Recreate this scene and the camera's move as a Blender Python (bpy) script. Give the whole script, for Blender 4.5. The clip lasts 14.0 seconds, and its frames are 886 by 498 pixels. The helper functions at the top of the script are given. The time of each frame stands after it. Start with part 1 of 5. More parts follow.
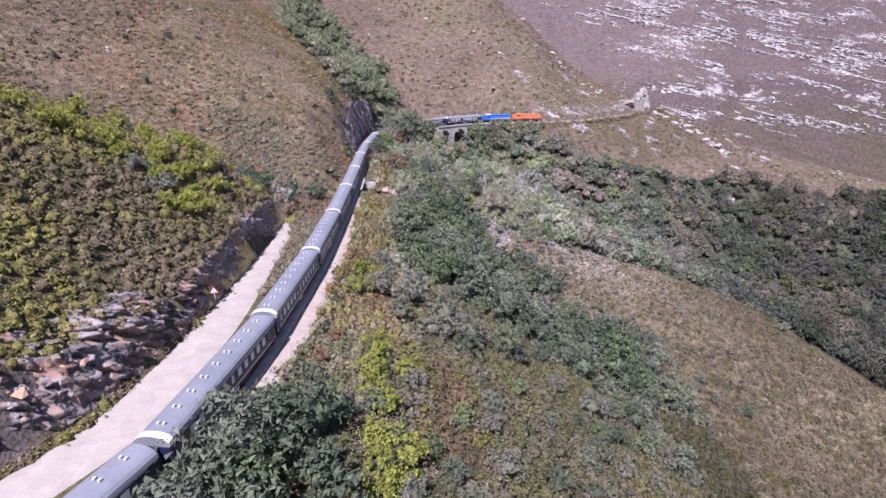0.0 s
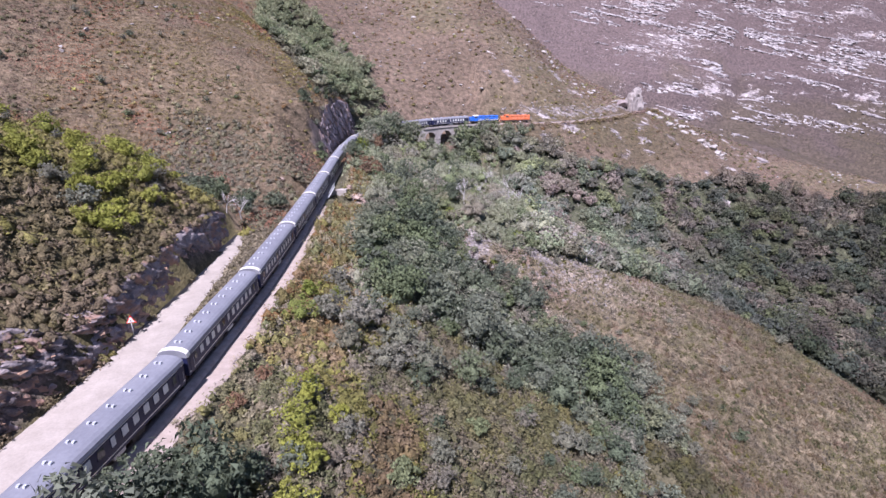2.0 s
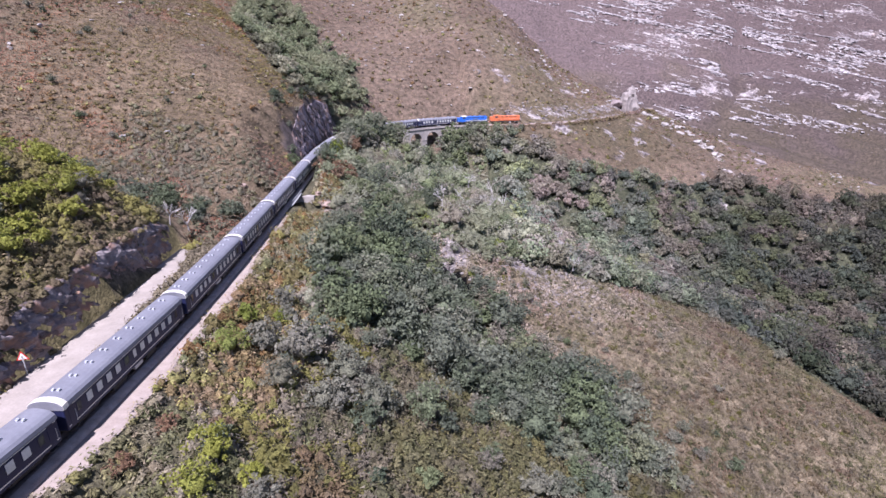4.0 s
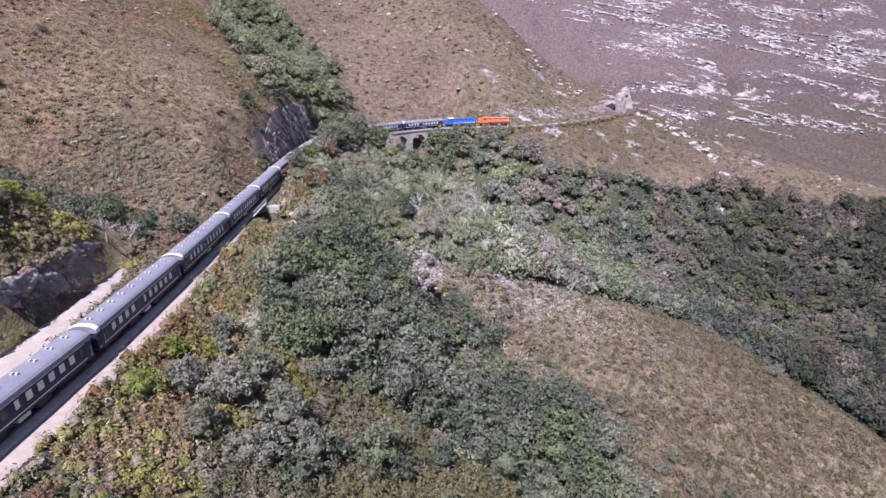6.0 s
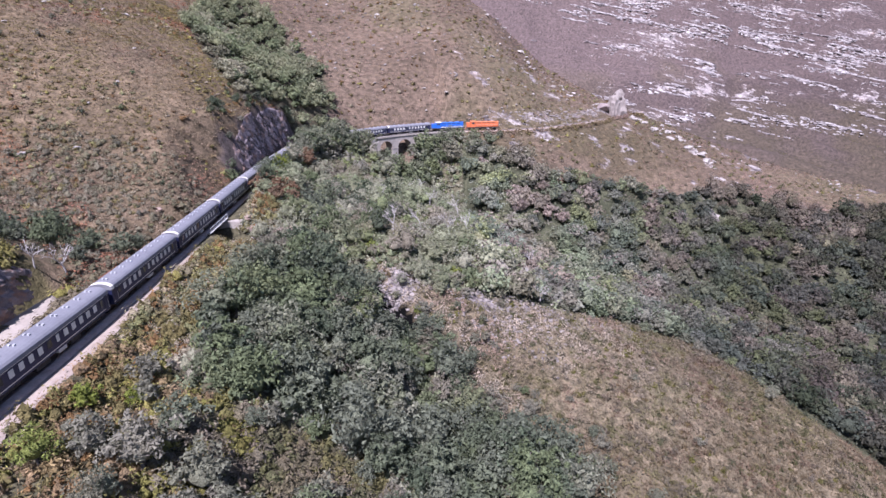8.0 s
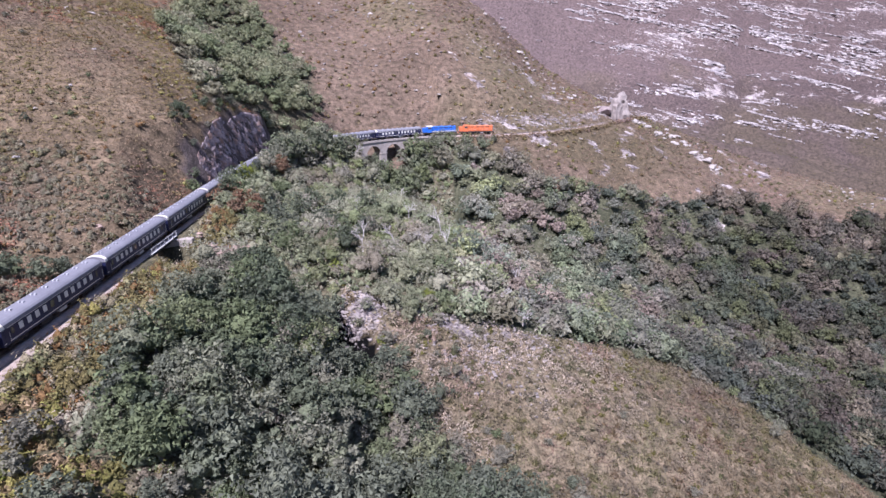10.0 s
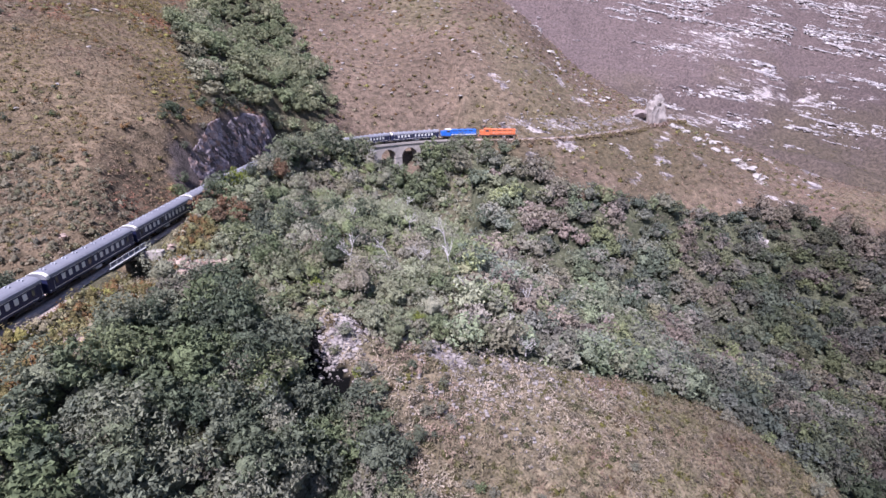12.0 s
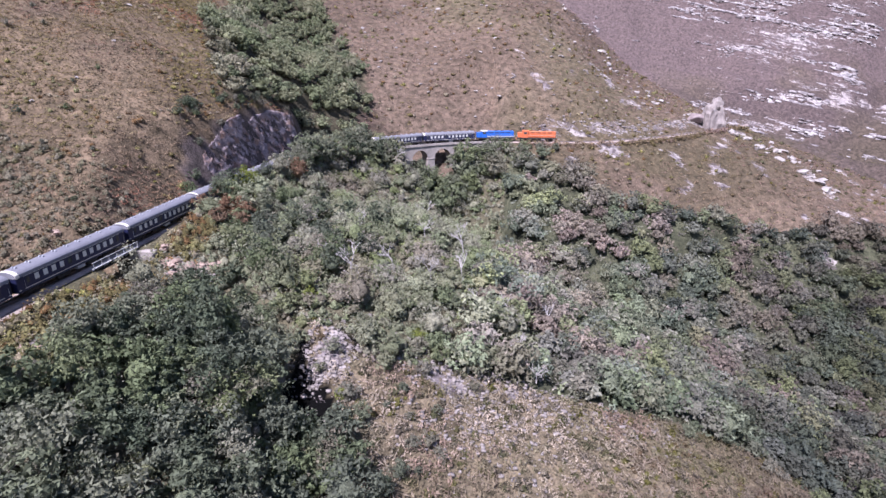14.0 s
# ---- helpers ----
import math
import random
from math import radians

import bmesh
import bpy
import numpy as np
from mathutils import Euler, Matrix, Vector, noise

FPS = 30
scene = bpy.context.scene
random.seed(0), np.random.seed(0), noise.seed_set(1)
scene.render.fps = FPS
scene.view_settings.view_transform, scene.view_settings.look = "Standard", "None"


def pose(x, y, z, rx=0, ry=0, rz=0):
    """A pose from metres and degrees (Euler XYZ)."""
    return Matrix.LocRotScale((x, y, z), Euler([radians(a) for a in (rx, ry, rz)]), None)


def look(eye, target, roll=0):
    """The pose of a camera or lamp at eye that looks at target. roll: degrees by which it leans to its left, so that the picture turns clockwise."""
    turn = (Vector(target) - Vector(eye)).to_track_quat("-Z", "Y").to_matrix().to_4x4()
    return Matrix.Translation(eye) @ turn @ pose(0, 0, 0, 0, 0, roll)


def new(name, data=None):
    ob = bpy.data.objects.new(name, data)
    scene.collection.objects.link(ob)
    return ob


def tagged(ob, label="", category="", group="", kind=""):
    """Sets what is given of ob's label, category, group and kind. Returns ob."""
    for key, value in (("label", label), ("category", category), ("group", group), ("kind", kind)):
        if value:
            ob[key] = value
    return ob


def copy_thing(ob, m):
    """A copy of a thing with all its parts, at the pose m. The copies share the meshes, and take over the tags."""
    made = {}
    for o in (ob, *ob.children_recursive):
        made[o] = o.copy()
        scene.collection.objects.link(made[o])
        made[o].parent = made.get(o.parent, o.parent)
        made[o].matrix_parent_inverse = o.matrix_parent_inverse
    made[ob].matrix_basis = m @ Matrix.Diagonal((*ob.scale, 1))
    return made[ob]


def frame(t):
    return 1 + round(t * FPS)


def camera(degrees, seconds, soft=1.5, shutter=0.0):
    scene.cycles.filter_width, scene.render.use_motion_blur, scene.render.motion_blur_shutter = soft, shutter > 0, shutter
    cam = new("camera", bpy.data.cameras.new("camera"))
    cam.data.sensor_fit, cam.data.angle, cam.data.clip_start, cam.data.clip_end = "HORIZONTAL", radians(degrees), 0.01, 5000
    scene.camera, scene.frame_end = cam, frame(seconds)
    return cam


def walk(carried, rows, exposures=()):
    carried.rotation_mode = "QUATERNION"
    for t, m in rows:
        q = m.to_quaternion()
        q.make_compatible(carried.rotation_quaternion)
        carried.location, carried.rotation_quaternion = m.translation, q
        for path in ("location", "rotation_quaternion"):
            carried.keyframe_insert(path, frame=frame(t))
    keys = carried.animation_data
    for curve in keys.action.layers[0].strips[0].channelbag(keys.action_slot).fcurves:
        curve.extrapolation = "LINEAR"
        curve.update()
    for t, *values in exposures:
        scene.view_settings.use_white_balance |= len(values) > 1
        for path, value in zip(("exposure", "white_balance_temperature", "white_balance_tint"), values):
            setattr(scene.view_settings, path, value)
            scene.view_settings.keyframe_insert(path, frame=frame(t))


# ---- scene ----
cam = camera(79.7, 14.0)
METRES, EYE, TILT, LEAN, TURN = 80.0, 31.5, -20.0, 0.0, 0.0
ROWS = [
    (0.0, 0.0, 0.0, 0.0, 0.0, 0.0, -0.0),
    (0.5, 0.0176, 0.0254, 0.0082, -0.04, -0.01, 0.04),
    (1.0, 0.0372, 0.0527, 0.0174, -0.04, 0.01, 0.09),
    (1.5, 0.0549, 0.0788, 0.0254, -0.07, 0.03, 0.11),
    (2.0, 0.0748, 0.1058, 0.0335, -0.09, 0.01, 0.18),
    (2.5, 0.0929, 0.1314, 0.0414, -0.11, 0.0, 0.2),
    (3.0, 0.1125, 0.1599, 0.0486, -0.11, 0.02, 0.24),
    (5.5, 0.1978, 0.2869, 0.0881, -0.21, 0.03, 0.36),
    (6.0, 0.2168, 0.3092, 0.0984, -0.21, 0.02, 0.43),
    (6.5, 0.2332, 0.33, 0.1086, -0.21, -0.0, 0.42),
    (7.0, 0.2501, 0.352, 0.1203, -0.23, -0.0, 0.43),
    (7.5, 0.2664, 0.3729, 0.1315, -0.24, -0.03, 0.43),
    (8.0, 0.2855, 0.3979, 0.1448, -0.25, -0.03, 0.42),
    (10.5, 0.4019, 0.5608, 0.2112, 1.3, -0.08, -0.24),
    (11.0, 0.4269, 0.5975, 0.2222, 2.26, -0.02, -0.56),
    (11.5, 0.4485, 0.6317, 0.2329, 3.31, -0.01, -1.01),
    (12.0, 0.4704, 0.6661, 0.2422, 4.47, -0.06, -1.48),
    (12.5, 0.4893, 0.697, 0.2488, 5.63, -0.07, -1.9),
    (13.0, 0.5117, 0.7282, 0.2557, 7.07, -0.09, -2.53),
    (13.5, 0.5333, 0.7548, 0.2622, 8.48, -0.14, -3.14),
    (14.0, 0.5565, 0.7823, 0.2701, 10.0, -0.21, -3.85),
]
walk(cam, [(t, pose(0, 0, EYE, TILT, LEAN, TURN) @ pose(METRES * x, METRES * y, METRES * z, 90 + pitch, roll, yaw)) for t, x, y, z, yaw, pitch, roll in ROWS],
     exposures=((0.0, 1.12, 5620, 28), (14.0, 1.12, 5620, 28)))

# ---- sky and sun ----
SUN_TO = Vector((-0.18, -0.53, 0.83)).normalized()
world = bpy.data.worlds.new("sky")
scene.world = world
world.use_nodes = True
wn = world.node_tree.nodes
sky = wn.new("ShaderNodeTexSky")
sky.sky_type = "NISHITA"
sky.sun_disc = False
sky.sun_elevation = math.asin(SUN_TO.z)
sky.sun_rotation = math.atan2(SUN_TO.x, SUN_TO.y)
sky.altitude = 600
world.node_tree.links.new(sky.outputs[0], wn["Background"].inputs[0])
wn["Background"].inputs[1].default_value = 0.065
sun = new("sun", bpy.data.lights.new("sun", "SUN"))
sun.data.energy = 5.0
sun.data.angle = radians(0.53)
sun.data.color = (1.0, 0.95, 0.88)
sun.matrix_world = look(SUN_TO * 300, (0, 0, 0))


# ---- materials ----
class Mat:
    """Small help for node materials."""

    def __init__(self, name, rough=0.85, metal=0.0, spec=0.3):
        self.m = bpy.data.materials.new(name)
        self.m.use_nodes = True
        self.t = self.m.node_tree
        self.b = self.t.nodes["Principled BSDF"]
        self.b.inputs["Roughness"].default_value = rough
        self.b.inputs["Metallic"].default_value = metal
        self.b.inputs["Specular IOR Level"].default_value = spec

    def node(self, kind, **kw):
        n = self.t.nodes.new(kind)
        for k, v in kw.items():
            n.inputs[k.replace("_", " ")].default_value = v
        return n

    def link(self, a, b):
        self.t.links.new(a, b)

    def where(self, scale=(1, 1, 1), turn=(0, 0, 0), obj=False):
        src = self.t.nodes.new("ShaderNodeTexCoord").outputs["Object"] if obj else self.t.nodes.new("ShaderNodeNewGeometry").outputs["Position"]
        for key, value in (("Rotation", [radians(a) for a in turn]), ("Scale", scale)):
            mp = self.t.nodes.new("ShaderNodeMapping")
            mp.inputs[key].default_value = value
            self.link(src, mp.inputs["Vector"])
            src = mp.outputs[0]
        return src

    def noise(self, vec, scale, detail=4.0, rough=0.6, distort=0.0):
        n = self.node("ShaderNodeTexNoise", Scale=scale, Detail=detail, Roughness=rough, Distortion=distort)
        self.link(vec, n.inputs["Vector"])
        return n.outputs["Fac"]

    def ramp(self, fac, stops):
        r = self.t.nodes.new("ShaderNodeValToRGB")
        while len(r.color_ramp.elements) < len(stops):
            r.color_ramp.elements.new(0.5)
        for e, (p, c) in zip(r.color_ramp.elements, stops):
            e.position = p
            e.color = (*c, 1) if len(c) == 3 else c
        self.link(fac, r.inputs[0])
        return r.outputs[0]

    def mix(self, fac, a, b, blend="MIX"):
        n = self.t.nodes.new("ShaderNodeMix")
        n.data_type = "RGBA"
        n.blend_type = blend
        for sock, v in ((n.inputs[0], fac), (n.inputs[6], a), (n.inputs[7], b)):
            if isinstance(v, (int, float)):
                sock.default_value = v
            elif isinstance(v, tuple):
                sock.default_value = (*v, 1)
            else:
                self.link(v, sock)
        return n.outputs[2]

    def attr(self, name, out="Color"):
        n = self.t.nodes.new("ShaderNodeAttribute")
        n.attribute_name = name
        return n.outputs[out]

    def bump(self, h, strength=0.5, dist=0.1):
        n = self.node("ShaderNodeBump", Strength=strength, Distance=dist)
        self.link(h, n.inputs["Height"])
        self.link(n.outputs[0], self.b.inputs["Normal"])

    def colour(self, sock):
        self.link(sock, self.b.inputs["Base Color"])
        return self


def varied(name, a, b, scale=2.0, rough=0.8, metal=0.0, spec=0.3, bump=0.2, obj=True):
    """A plain material with two tones, grain and a fine relief."""
    m = Mat(name, rough, metal, spec)
    v = m.where(obj=obj)
    n1, n2 = m.noise(v, scale, 5), m.noise(v, scale * 9, 3)
    c = m.ramp(n1, ((0.3, a), (0.7, b)))
    m.colour(m.mix(0.25, c, m.ramp(n2, ((0.3, tuple(x * 0.6 for x in a)), (0.7, b)))))
    m.bump(n2, bump, 0.03)
    return m.m


def foliage_material(name, through_light=0.48, grain=0.39):
    m = Mat(name, 0.7, 0.0, 0.1)
    isl = m.t.nodes.new("ShaderNodeNewGeometry").outputs["Random Per Island"]
    shade = m.ramp(isl, ((0.0, (1 - grain,) * 3), (0.5, (1.0, 1.0, 1.0)), (1.0, (1 + grain, 1 + grain, 1 + 0.9 * grain))))
    col = m.mix(1.0, m.attr("tone"), shade, "MULTIPLY")
    m.colour(col)
    tr = m.t.nodes.new("ShaderNodeBsdfTranslucent")
    m.link(col, tr.inputs[0])
    mx = m.t.nodes.new("ShaderNodeMixShader")
    mx.inputs[0].default_value = through_light
    m.link(m.b.outputs[0], mx.inputs[1])
    m.link(tr.outputs[0], mx.inputs[2])
    m.link(mx.outputs[0], m.t.nodes["Material Output"].inputs[0])
    return m.m


def inner_material(name, cols=None):
    """The shaded inside of a bush: leaf mottling at two scales."""
    m = Mat(name, 0.8, 0.0, 0.15)
    v = m.where(obj=cols is not None)
    n1, n2 = m.noise(v, 2.2, 3), m.noise(v, 6.5, 3, 0.7)
    base = m.attr("tone") if cols is None else m.ramp(m.t.nodes.new("ShaderNodeObjectInfo").outputs["Random"], [((i + 0.5) / len(cols), c) for i, c in enumerate(cols)])
    c = m.mix(1.0, base, m.ramp(n1, ((0.3, (0.7, 0.7, 0.7)), (0.7, (1.2, 1.2, 1.15)))), "MULTIPLY")
    m.colour(m.mix(1.0, c, m.ramp(n2, ((0.35, (0.6, 0.6, 0.6)), (0.65, (1.35, 1.35, 1.3)))), "MULTIPLY"))
    m.bump(n2, 1.0, 0.4)
    return m.m


def ground_material():
    m = Mat("hillside", 0.95, 0.0, 0.15)
    v = m.where()
    big, mid, fine = m.noise(v, 0.06, 5), m.noise(v, 0.45, 5), m.noise(v, 2.4, 4)
    tone = m.attr("tone")
    c = m.mix(1.0, tone, m.ramp(mid, ((0.32, (0.5, 0.52, 0.48)), (0.68, (1.4, 1.36, 1.3)))), "MULTIPLY")
    c = m.mix(0.8, c, m.ramp(fine, ((0.32, (0.5, 0.5, 0.5)), (0.68, (1.45, 1.42, 1.4)))), "MULTIPLY")
    # weathered rock: pale faces, dark seams along the beds
    rv = m.where((0.06, 0.1, 0.45), (0, -17, 0))
    beds = m.noise(rv, 1.0, 8, 0.7, 0.6)
    stain = m.noise(v, 0.12, 6, 0.65)
    rock = m.ramp(beds, ((0.36, (0.08, 0.066, 0.068)), (0.45, (0.19, 0.165, 0.165)), (0.56, (0.32, 0.285, 0.27)), (0.72, (0.47, 0.43, 0.41))))
    rock = m.mix(m.ramp(stain, ((0.55, (0, 0, 0)), (0.75, (0.45, 0.45, 0.45)))), rock, (0.3, 0.2, 0.14))
    crack = m.noise(m.where((0.5, 0.4, 0.1), (0, -9, 0)), 0.8, 6, 0.7)
    rock = m.mix(0.85, rock, m.ramp(crack, ((0.41, (0.3, 0.27, 0.28)), (0.5, (1.0, 1.0, 1.0)), (0.7, (1.25, 1.25, 1.22)))), "MULTIPLY")
    bare = m.attr("bare", "Fac")
    add = m.t.nodes.new("ShaderNodeMath")
    add.operation = "ADD"
    m.link(bare, add.inputs[0])
    jit = m.t.nodes.new("ShaderNodeMath")
    jit.operation = "MULTIPLY_ADD"
    m.link(m.noise(m.where((0.34, 0.5, 1.7), (0, -17, 0)), 0.26, 9, 0.78), jit.inputs[0])
    jit.inputs[1].default_value = 2.2
    jit.inputs[2].default_value = -1.1
    jit2 = m.t.nodes.new("ShaderNodeMath")
    jit2.operation = "MULTIPLY_ADD"
    m.link(m.noise(m.where((0.6, 0.8, 1.6), (0, -17, 0)), 0.9, 6, 0.7), jit2.inputs[0])
    jit2.inputs[1].default_value = 0.9
    m.link(jit.outputs[0], jit2.inputs[2])
    off = m.t.nodes.new("ShaderNodeMath")
    off.operation = "SUBTRACT"
    m.link(jit2.outputs[0], off.inputs[0])
    off.inputs[1].default_value = 0.45
    m.link(off.outputs[0], add.inputs[1])
    m.colour(m.mix(m.ramp(add.outputs[0], ((0.49, (0, 0, 0)), (0.52, (1, 1, 1)))), c, rock))
    m.bump(m.mix(0.5, fine, beds), 1.0, 0.5)
    return m.m


MAT_GROUND = ground_material()
MAT_LEAF = foliage_material("leaves", 0.28, 0.24)
MAT_SHRUB = foliage_material("heath_leaves", 0.3)
MAT_GRASS = foliage_material("dry_grass", 0.4, 0.2)
MAT_INNER = inner_material("bush_inside")
MAT_BARK = varied("bark", (0.10, 0.085, 0.07), (0.2, 0.18, 0.16), 3.0)
MAT_DEADWOOD = varied("bleached_wood", (0.32, 0.295, 0.28), (0.48, 0.45, 0.43), 3.0)
MAT_ROAD = varied("gravel_road", (0.26, 0.225, 0.195), (0.36, 0.315, 0.28), 0.5, 0.95, 0, 0.15, 0.6, False)
MAT_BALLAST = varied("ballast", (0.24, 0.185, 0.16), (0.42, 0.34, 0.3), 1.2, 0.95, 0, 0.15, 0.8, False)
MAT_VERGE = varied("dusty_verge", (0.25, 0.2, 0.17), (0.36, 0.3, 0.265), 0.9, 0.95, 0, 0.15, 0.8, False)
MAT_STONE = varied("viaduct_stone", (0.25, 0.22, 0.2), (0.38, 0.34, 0.31), 0.8)
def cut_rock(name, dark, pale, rust):
    """Broken rock: blocks between dark joints, rust stains."""
    m = Mat(name, 0.9, 0.0, 0.2)
    v = m.where((1, 1, 1.4), (20, 12, 30))
    vo = m.node("ShaderNodeTexVoronoi", Scale=0.75)
    m.link(v, vo.inputs["Vector"])
    n1, n2 = m.noise(v, 0.35, 6, 0.65), m.noise(v, 3.0, 5, 0.7)
    c = m.mix(0.6, m.ramp(n2, ((0.3, dark), (0.7, pale))), m.ramp(vo.outputs["Color"], ((0.2, dark), (0.8, pale))))
    c = m.mix(m.ramp(n1, ((0.48, (0, 0, 0)), (0.62, (0.8, 0.8, 0.8)))), c, rust)
    m.colour(c)
    m.bump(m.mix(0.5, n2, vo.outputs["Distance"]), 0.9, 0.25)
    return m.m


MAT_FACE = cut_rock("cutting_rock", (0.05, 0.042, 0.045), (0.33, 0.28, 0.275), (0.3, 0.17, 0.11))
MAT_FACE_FAR = cut_rock("railway_cutting_rock", (0.07, 0.056, 0.062), (0.42, 0.345, 0.35), (0.27, 0.16, 0.11))
MAT_ROCK = varied("cut_rock", (0.11, 0.085, 0.085), (0.33, 0.27, 0.255), 0.9, 0.9, 0, 0.2, 0.8)
MAT_ROCK_RUST = varied("rust_rock", (0.26, 0.14, 0.085), (0.46, 0.31, 0.22), 0.9, 0.9, 0, 0.2, 0.8)
MAT_ROCK_PALE = varied("pale_rock", (0.2, 0.178, 0.165), (0.42, 0.385, 0.355), 0.7, 0.9, 0, 0.2, 0.8)
MAT_RAIL = varied("rail_steel", (0.16, 0.12, 0.1), (0.3, 0.26, 0.23), 4, 0.5, 0.8)
MAT_ROOF = varied("grey_roof_paint", (0.14, 0.14, 0.165), (0.2, 0.2, 0.225), 0.35, 0.55, 0, 0.4, 0.05)
MAT_BODY = varied("navy_coach_paint", (0.011, 0.013, 0.042), (0.02, 0.023, 0.062), 0.5, 0.45, 0, 0.3, 0.03)
MAT_CREAM = varied("cream_paint", (0.62, 0.58, 0.5), (0.74, 0.7, 0.62), 2.0, 0.5, 0, 0.4, 0.03)
MAT_VENT = varied("vent_metal", (0.32, 0.33, 0.36), (0.46, 0.47, 0.5), 3.0, 0.45, 0, 0.4, 0.03)
MAT_UNDER = varied("underframe", (0.02, 0.018, 0.017), (0.05, 0.045, 0.04), 2.0, 0.8)
MAT_BLIND = varied("window_blind", (0.5, 0.49, 0.46), (0.68, 0.67, 0.63), 1.5, 0.5, 0, 0.5, 0.02)
MAT_GLASS = varied("coach_glass", (0.03, 0.035, 0.04), (0.06, 0.065, 0.075), 1.0, 0.08, 0, 0.6, 0.0)
MAT_BLUE = varied("blue_loco_paint", (0.02, 0.1, 0.42), (0.03, 0.14, 0.52), 0.6, 0.4, 0, 0.4, 0.03)
MAT_ORANGE = varied("orange_loco_paint", (0.5, 0.12, 0.045), (0.6, 0.17, 0.07), 0.6, 0.45, 0, 0.4, 0.03)
MAT_STEEL = varied("grey_steel", (0.4, 0.4, 0.4), (0.58, 0.58, 0.57), 2, 0.5, 0.2)
MAT_RED = varied("sign_red", (0.5, 0.03, 0.02), (0.6, 0.05, 0.03), 2, 0.5)
MAT_WHITE = varied("sign_white", (0.7, 0.68, 0.64), (0.8, 0.78, 0.74), 2, 0.5)
MAT_BLACK = varied("sign_black", (0.02, 0.02, 0.02), (0.03, 0.03, 0.03), 2, 0.5)


# ---- mesh help ----
def part(name, bm, material, parent=None, label=""):
    """Links a bmesh as one mesh object, under a thing or a part."""
    me = bpy.data.meshes.new(name)
    bm.to_mesh(me)
    bm.free()
    if material:
        me.materials.append(material)
    ob = new(name, me)
    ob.parent = parent
    if label:
        ob["label"] = label
    return ob


def share(name, ob, parent, m):
    """Another object on the same mesh, under parent."""
    o = new(name, ob.data)
    o.parent = parent
    o.matrix_basis = m
    return o


def box(bm, cx, cy, cz, sx, sy, sz, bevel=0.0):
    r = bmesh.ops.create_cube(bm, size=1.0, matrix=Matrix.LocRotScale((cx, cy, cz), None, (sx, sy, sz)))
    if bevel:
        es = {e for v in r["verts"] for e in v.link_edges}
        bmesh.ops.bevel(bm, geom=list(es), offset=bevel, segments=1, affect="EDGES")
    return bm


def cyl(bm, p, q, r0, r1=None, seg=8):
    p, q = Vector(p), Vector(q)
    m = Matrix.Translation((p + q) / 2) @ (q - p).to_track_quat("Z", "Y").to_matrix().to_4x4()
    bmesh.ops.create_cone(bm, cap_ends=True, segments=seg, radius1=r0, radius2=r0 if r1 is None else r1, depth=(q - p).length, matrix=m)
    return bm


def from_arrays(name, verts, faces, material, tone=None, smooth=False, second=None, split=0):
    """A mesh object out of numpy arrays: verts (n, 3), faces (m, k). Faces from split on take the second material."""
    me = bpy.data.meshes.new(name)
    k = faces.shape[1]
    me.vertices.add(len(verts))
    me.vertices.foreach_set("co", np.ascontiguousarray(verts, np.float32).ravel())
    me.loops.add(faces.size)
    me.loops.foreach_set("vertex_index", np.ascontiguousarray(faces, np.int32).ravel())
    me.polygons.add(len(faces))
    me.polygons.foreach_set("loop_start", np.arange(0, faces.size, k, dtype=np.int32))
    if smooth:
        me.polygons.foreach_set("use_smooth", np.ones(len(faces), bool))
    me.update(calc_edges=True)
    if tone is not None:
        a = me.attributes.new("tone", "FLOAT_COLOR", "POINT")
        a.data.foreach_set("color", np.ascontiguousarray(np.c_[tone, np.ones(len(tone))], np.float32).ravel())
    me.materials.append(material)
    if second:
        me.materials.append(second)
        me.polygons.foreach_set("material_index", (np.arange(len(faces)) >= split).astype(np.int32))
    return new(name, me)


RNG = np.random.default_rng(7)


def lattice(x, y, scale, seed):
    """Smooth value noise in 0..1 on the plan."""
    u, w = np.asarray(x) / scale, np.asarray(y) / scale
    i, j = np.floor(u).astype(np.int64), np.floor(w).astype(np.int64)
    f, g = u - i, w - j
    f, g = f * f * (3 - 2 * f), g * g * (3 - 2 * g)

    def h(a, b):
        n = (a * 374761393 + b * 668265263 + seed * 974634777) & 0xFFFFFFFF
        n = ((n ^ (n >> 13)) * 1274126177) & 0xFFFFFFFF
        return ((n ^ (n >> 16)) & 0xFFFF) / 65535.0

    return (h(i, j) * (1 - f) + h(i + 1, j) * f) * (1 - g) + (h(i, j + 1) * (1 - f) + h(i + 1, j + 1) * f) * g


def cloudy(x, y, scale, seed, octaves=4):
    out, amp, tot = 0.0, 1.0, 0.0
    for k in range(octaves):
        out = out + amp * lattice(x, y, scale / 2 ** k, seed + 17 * k)
        tot += amp
        amp *= 0.55
    return out / tot


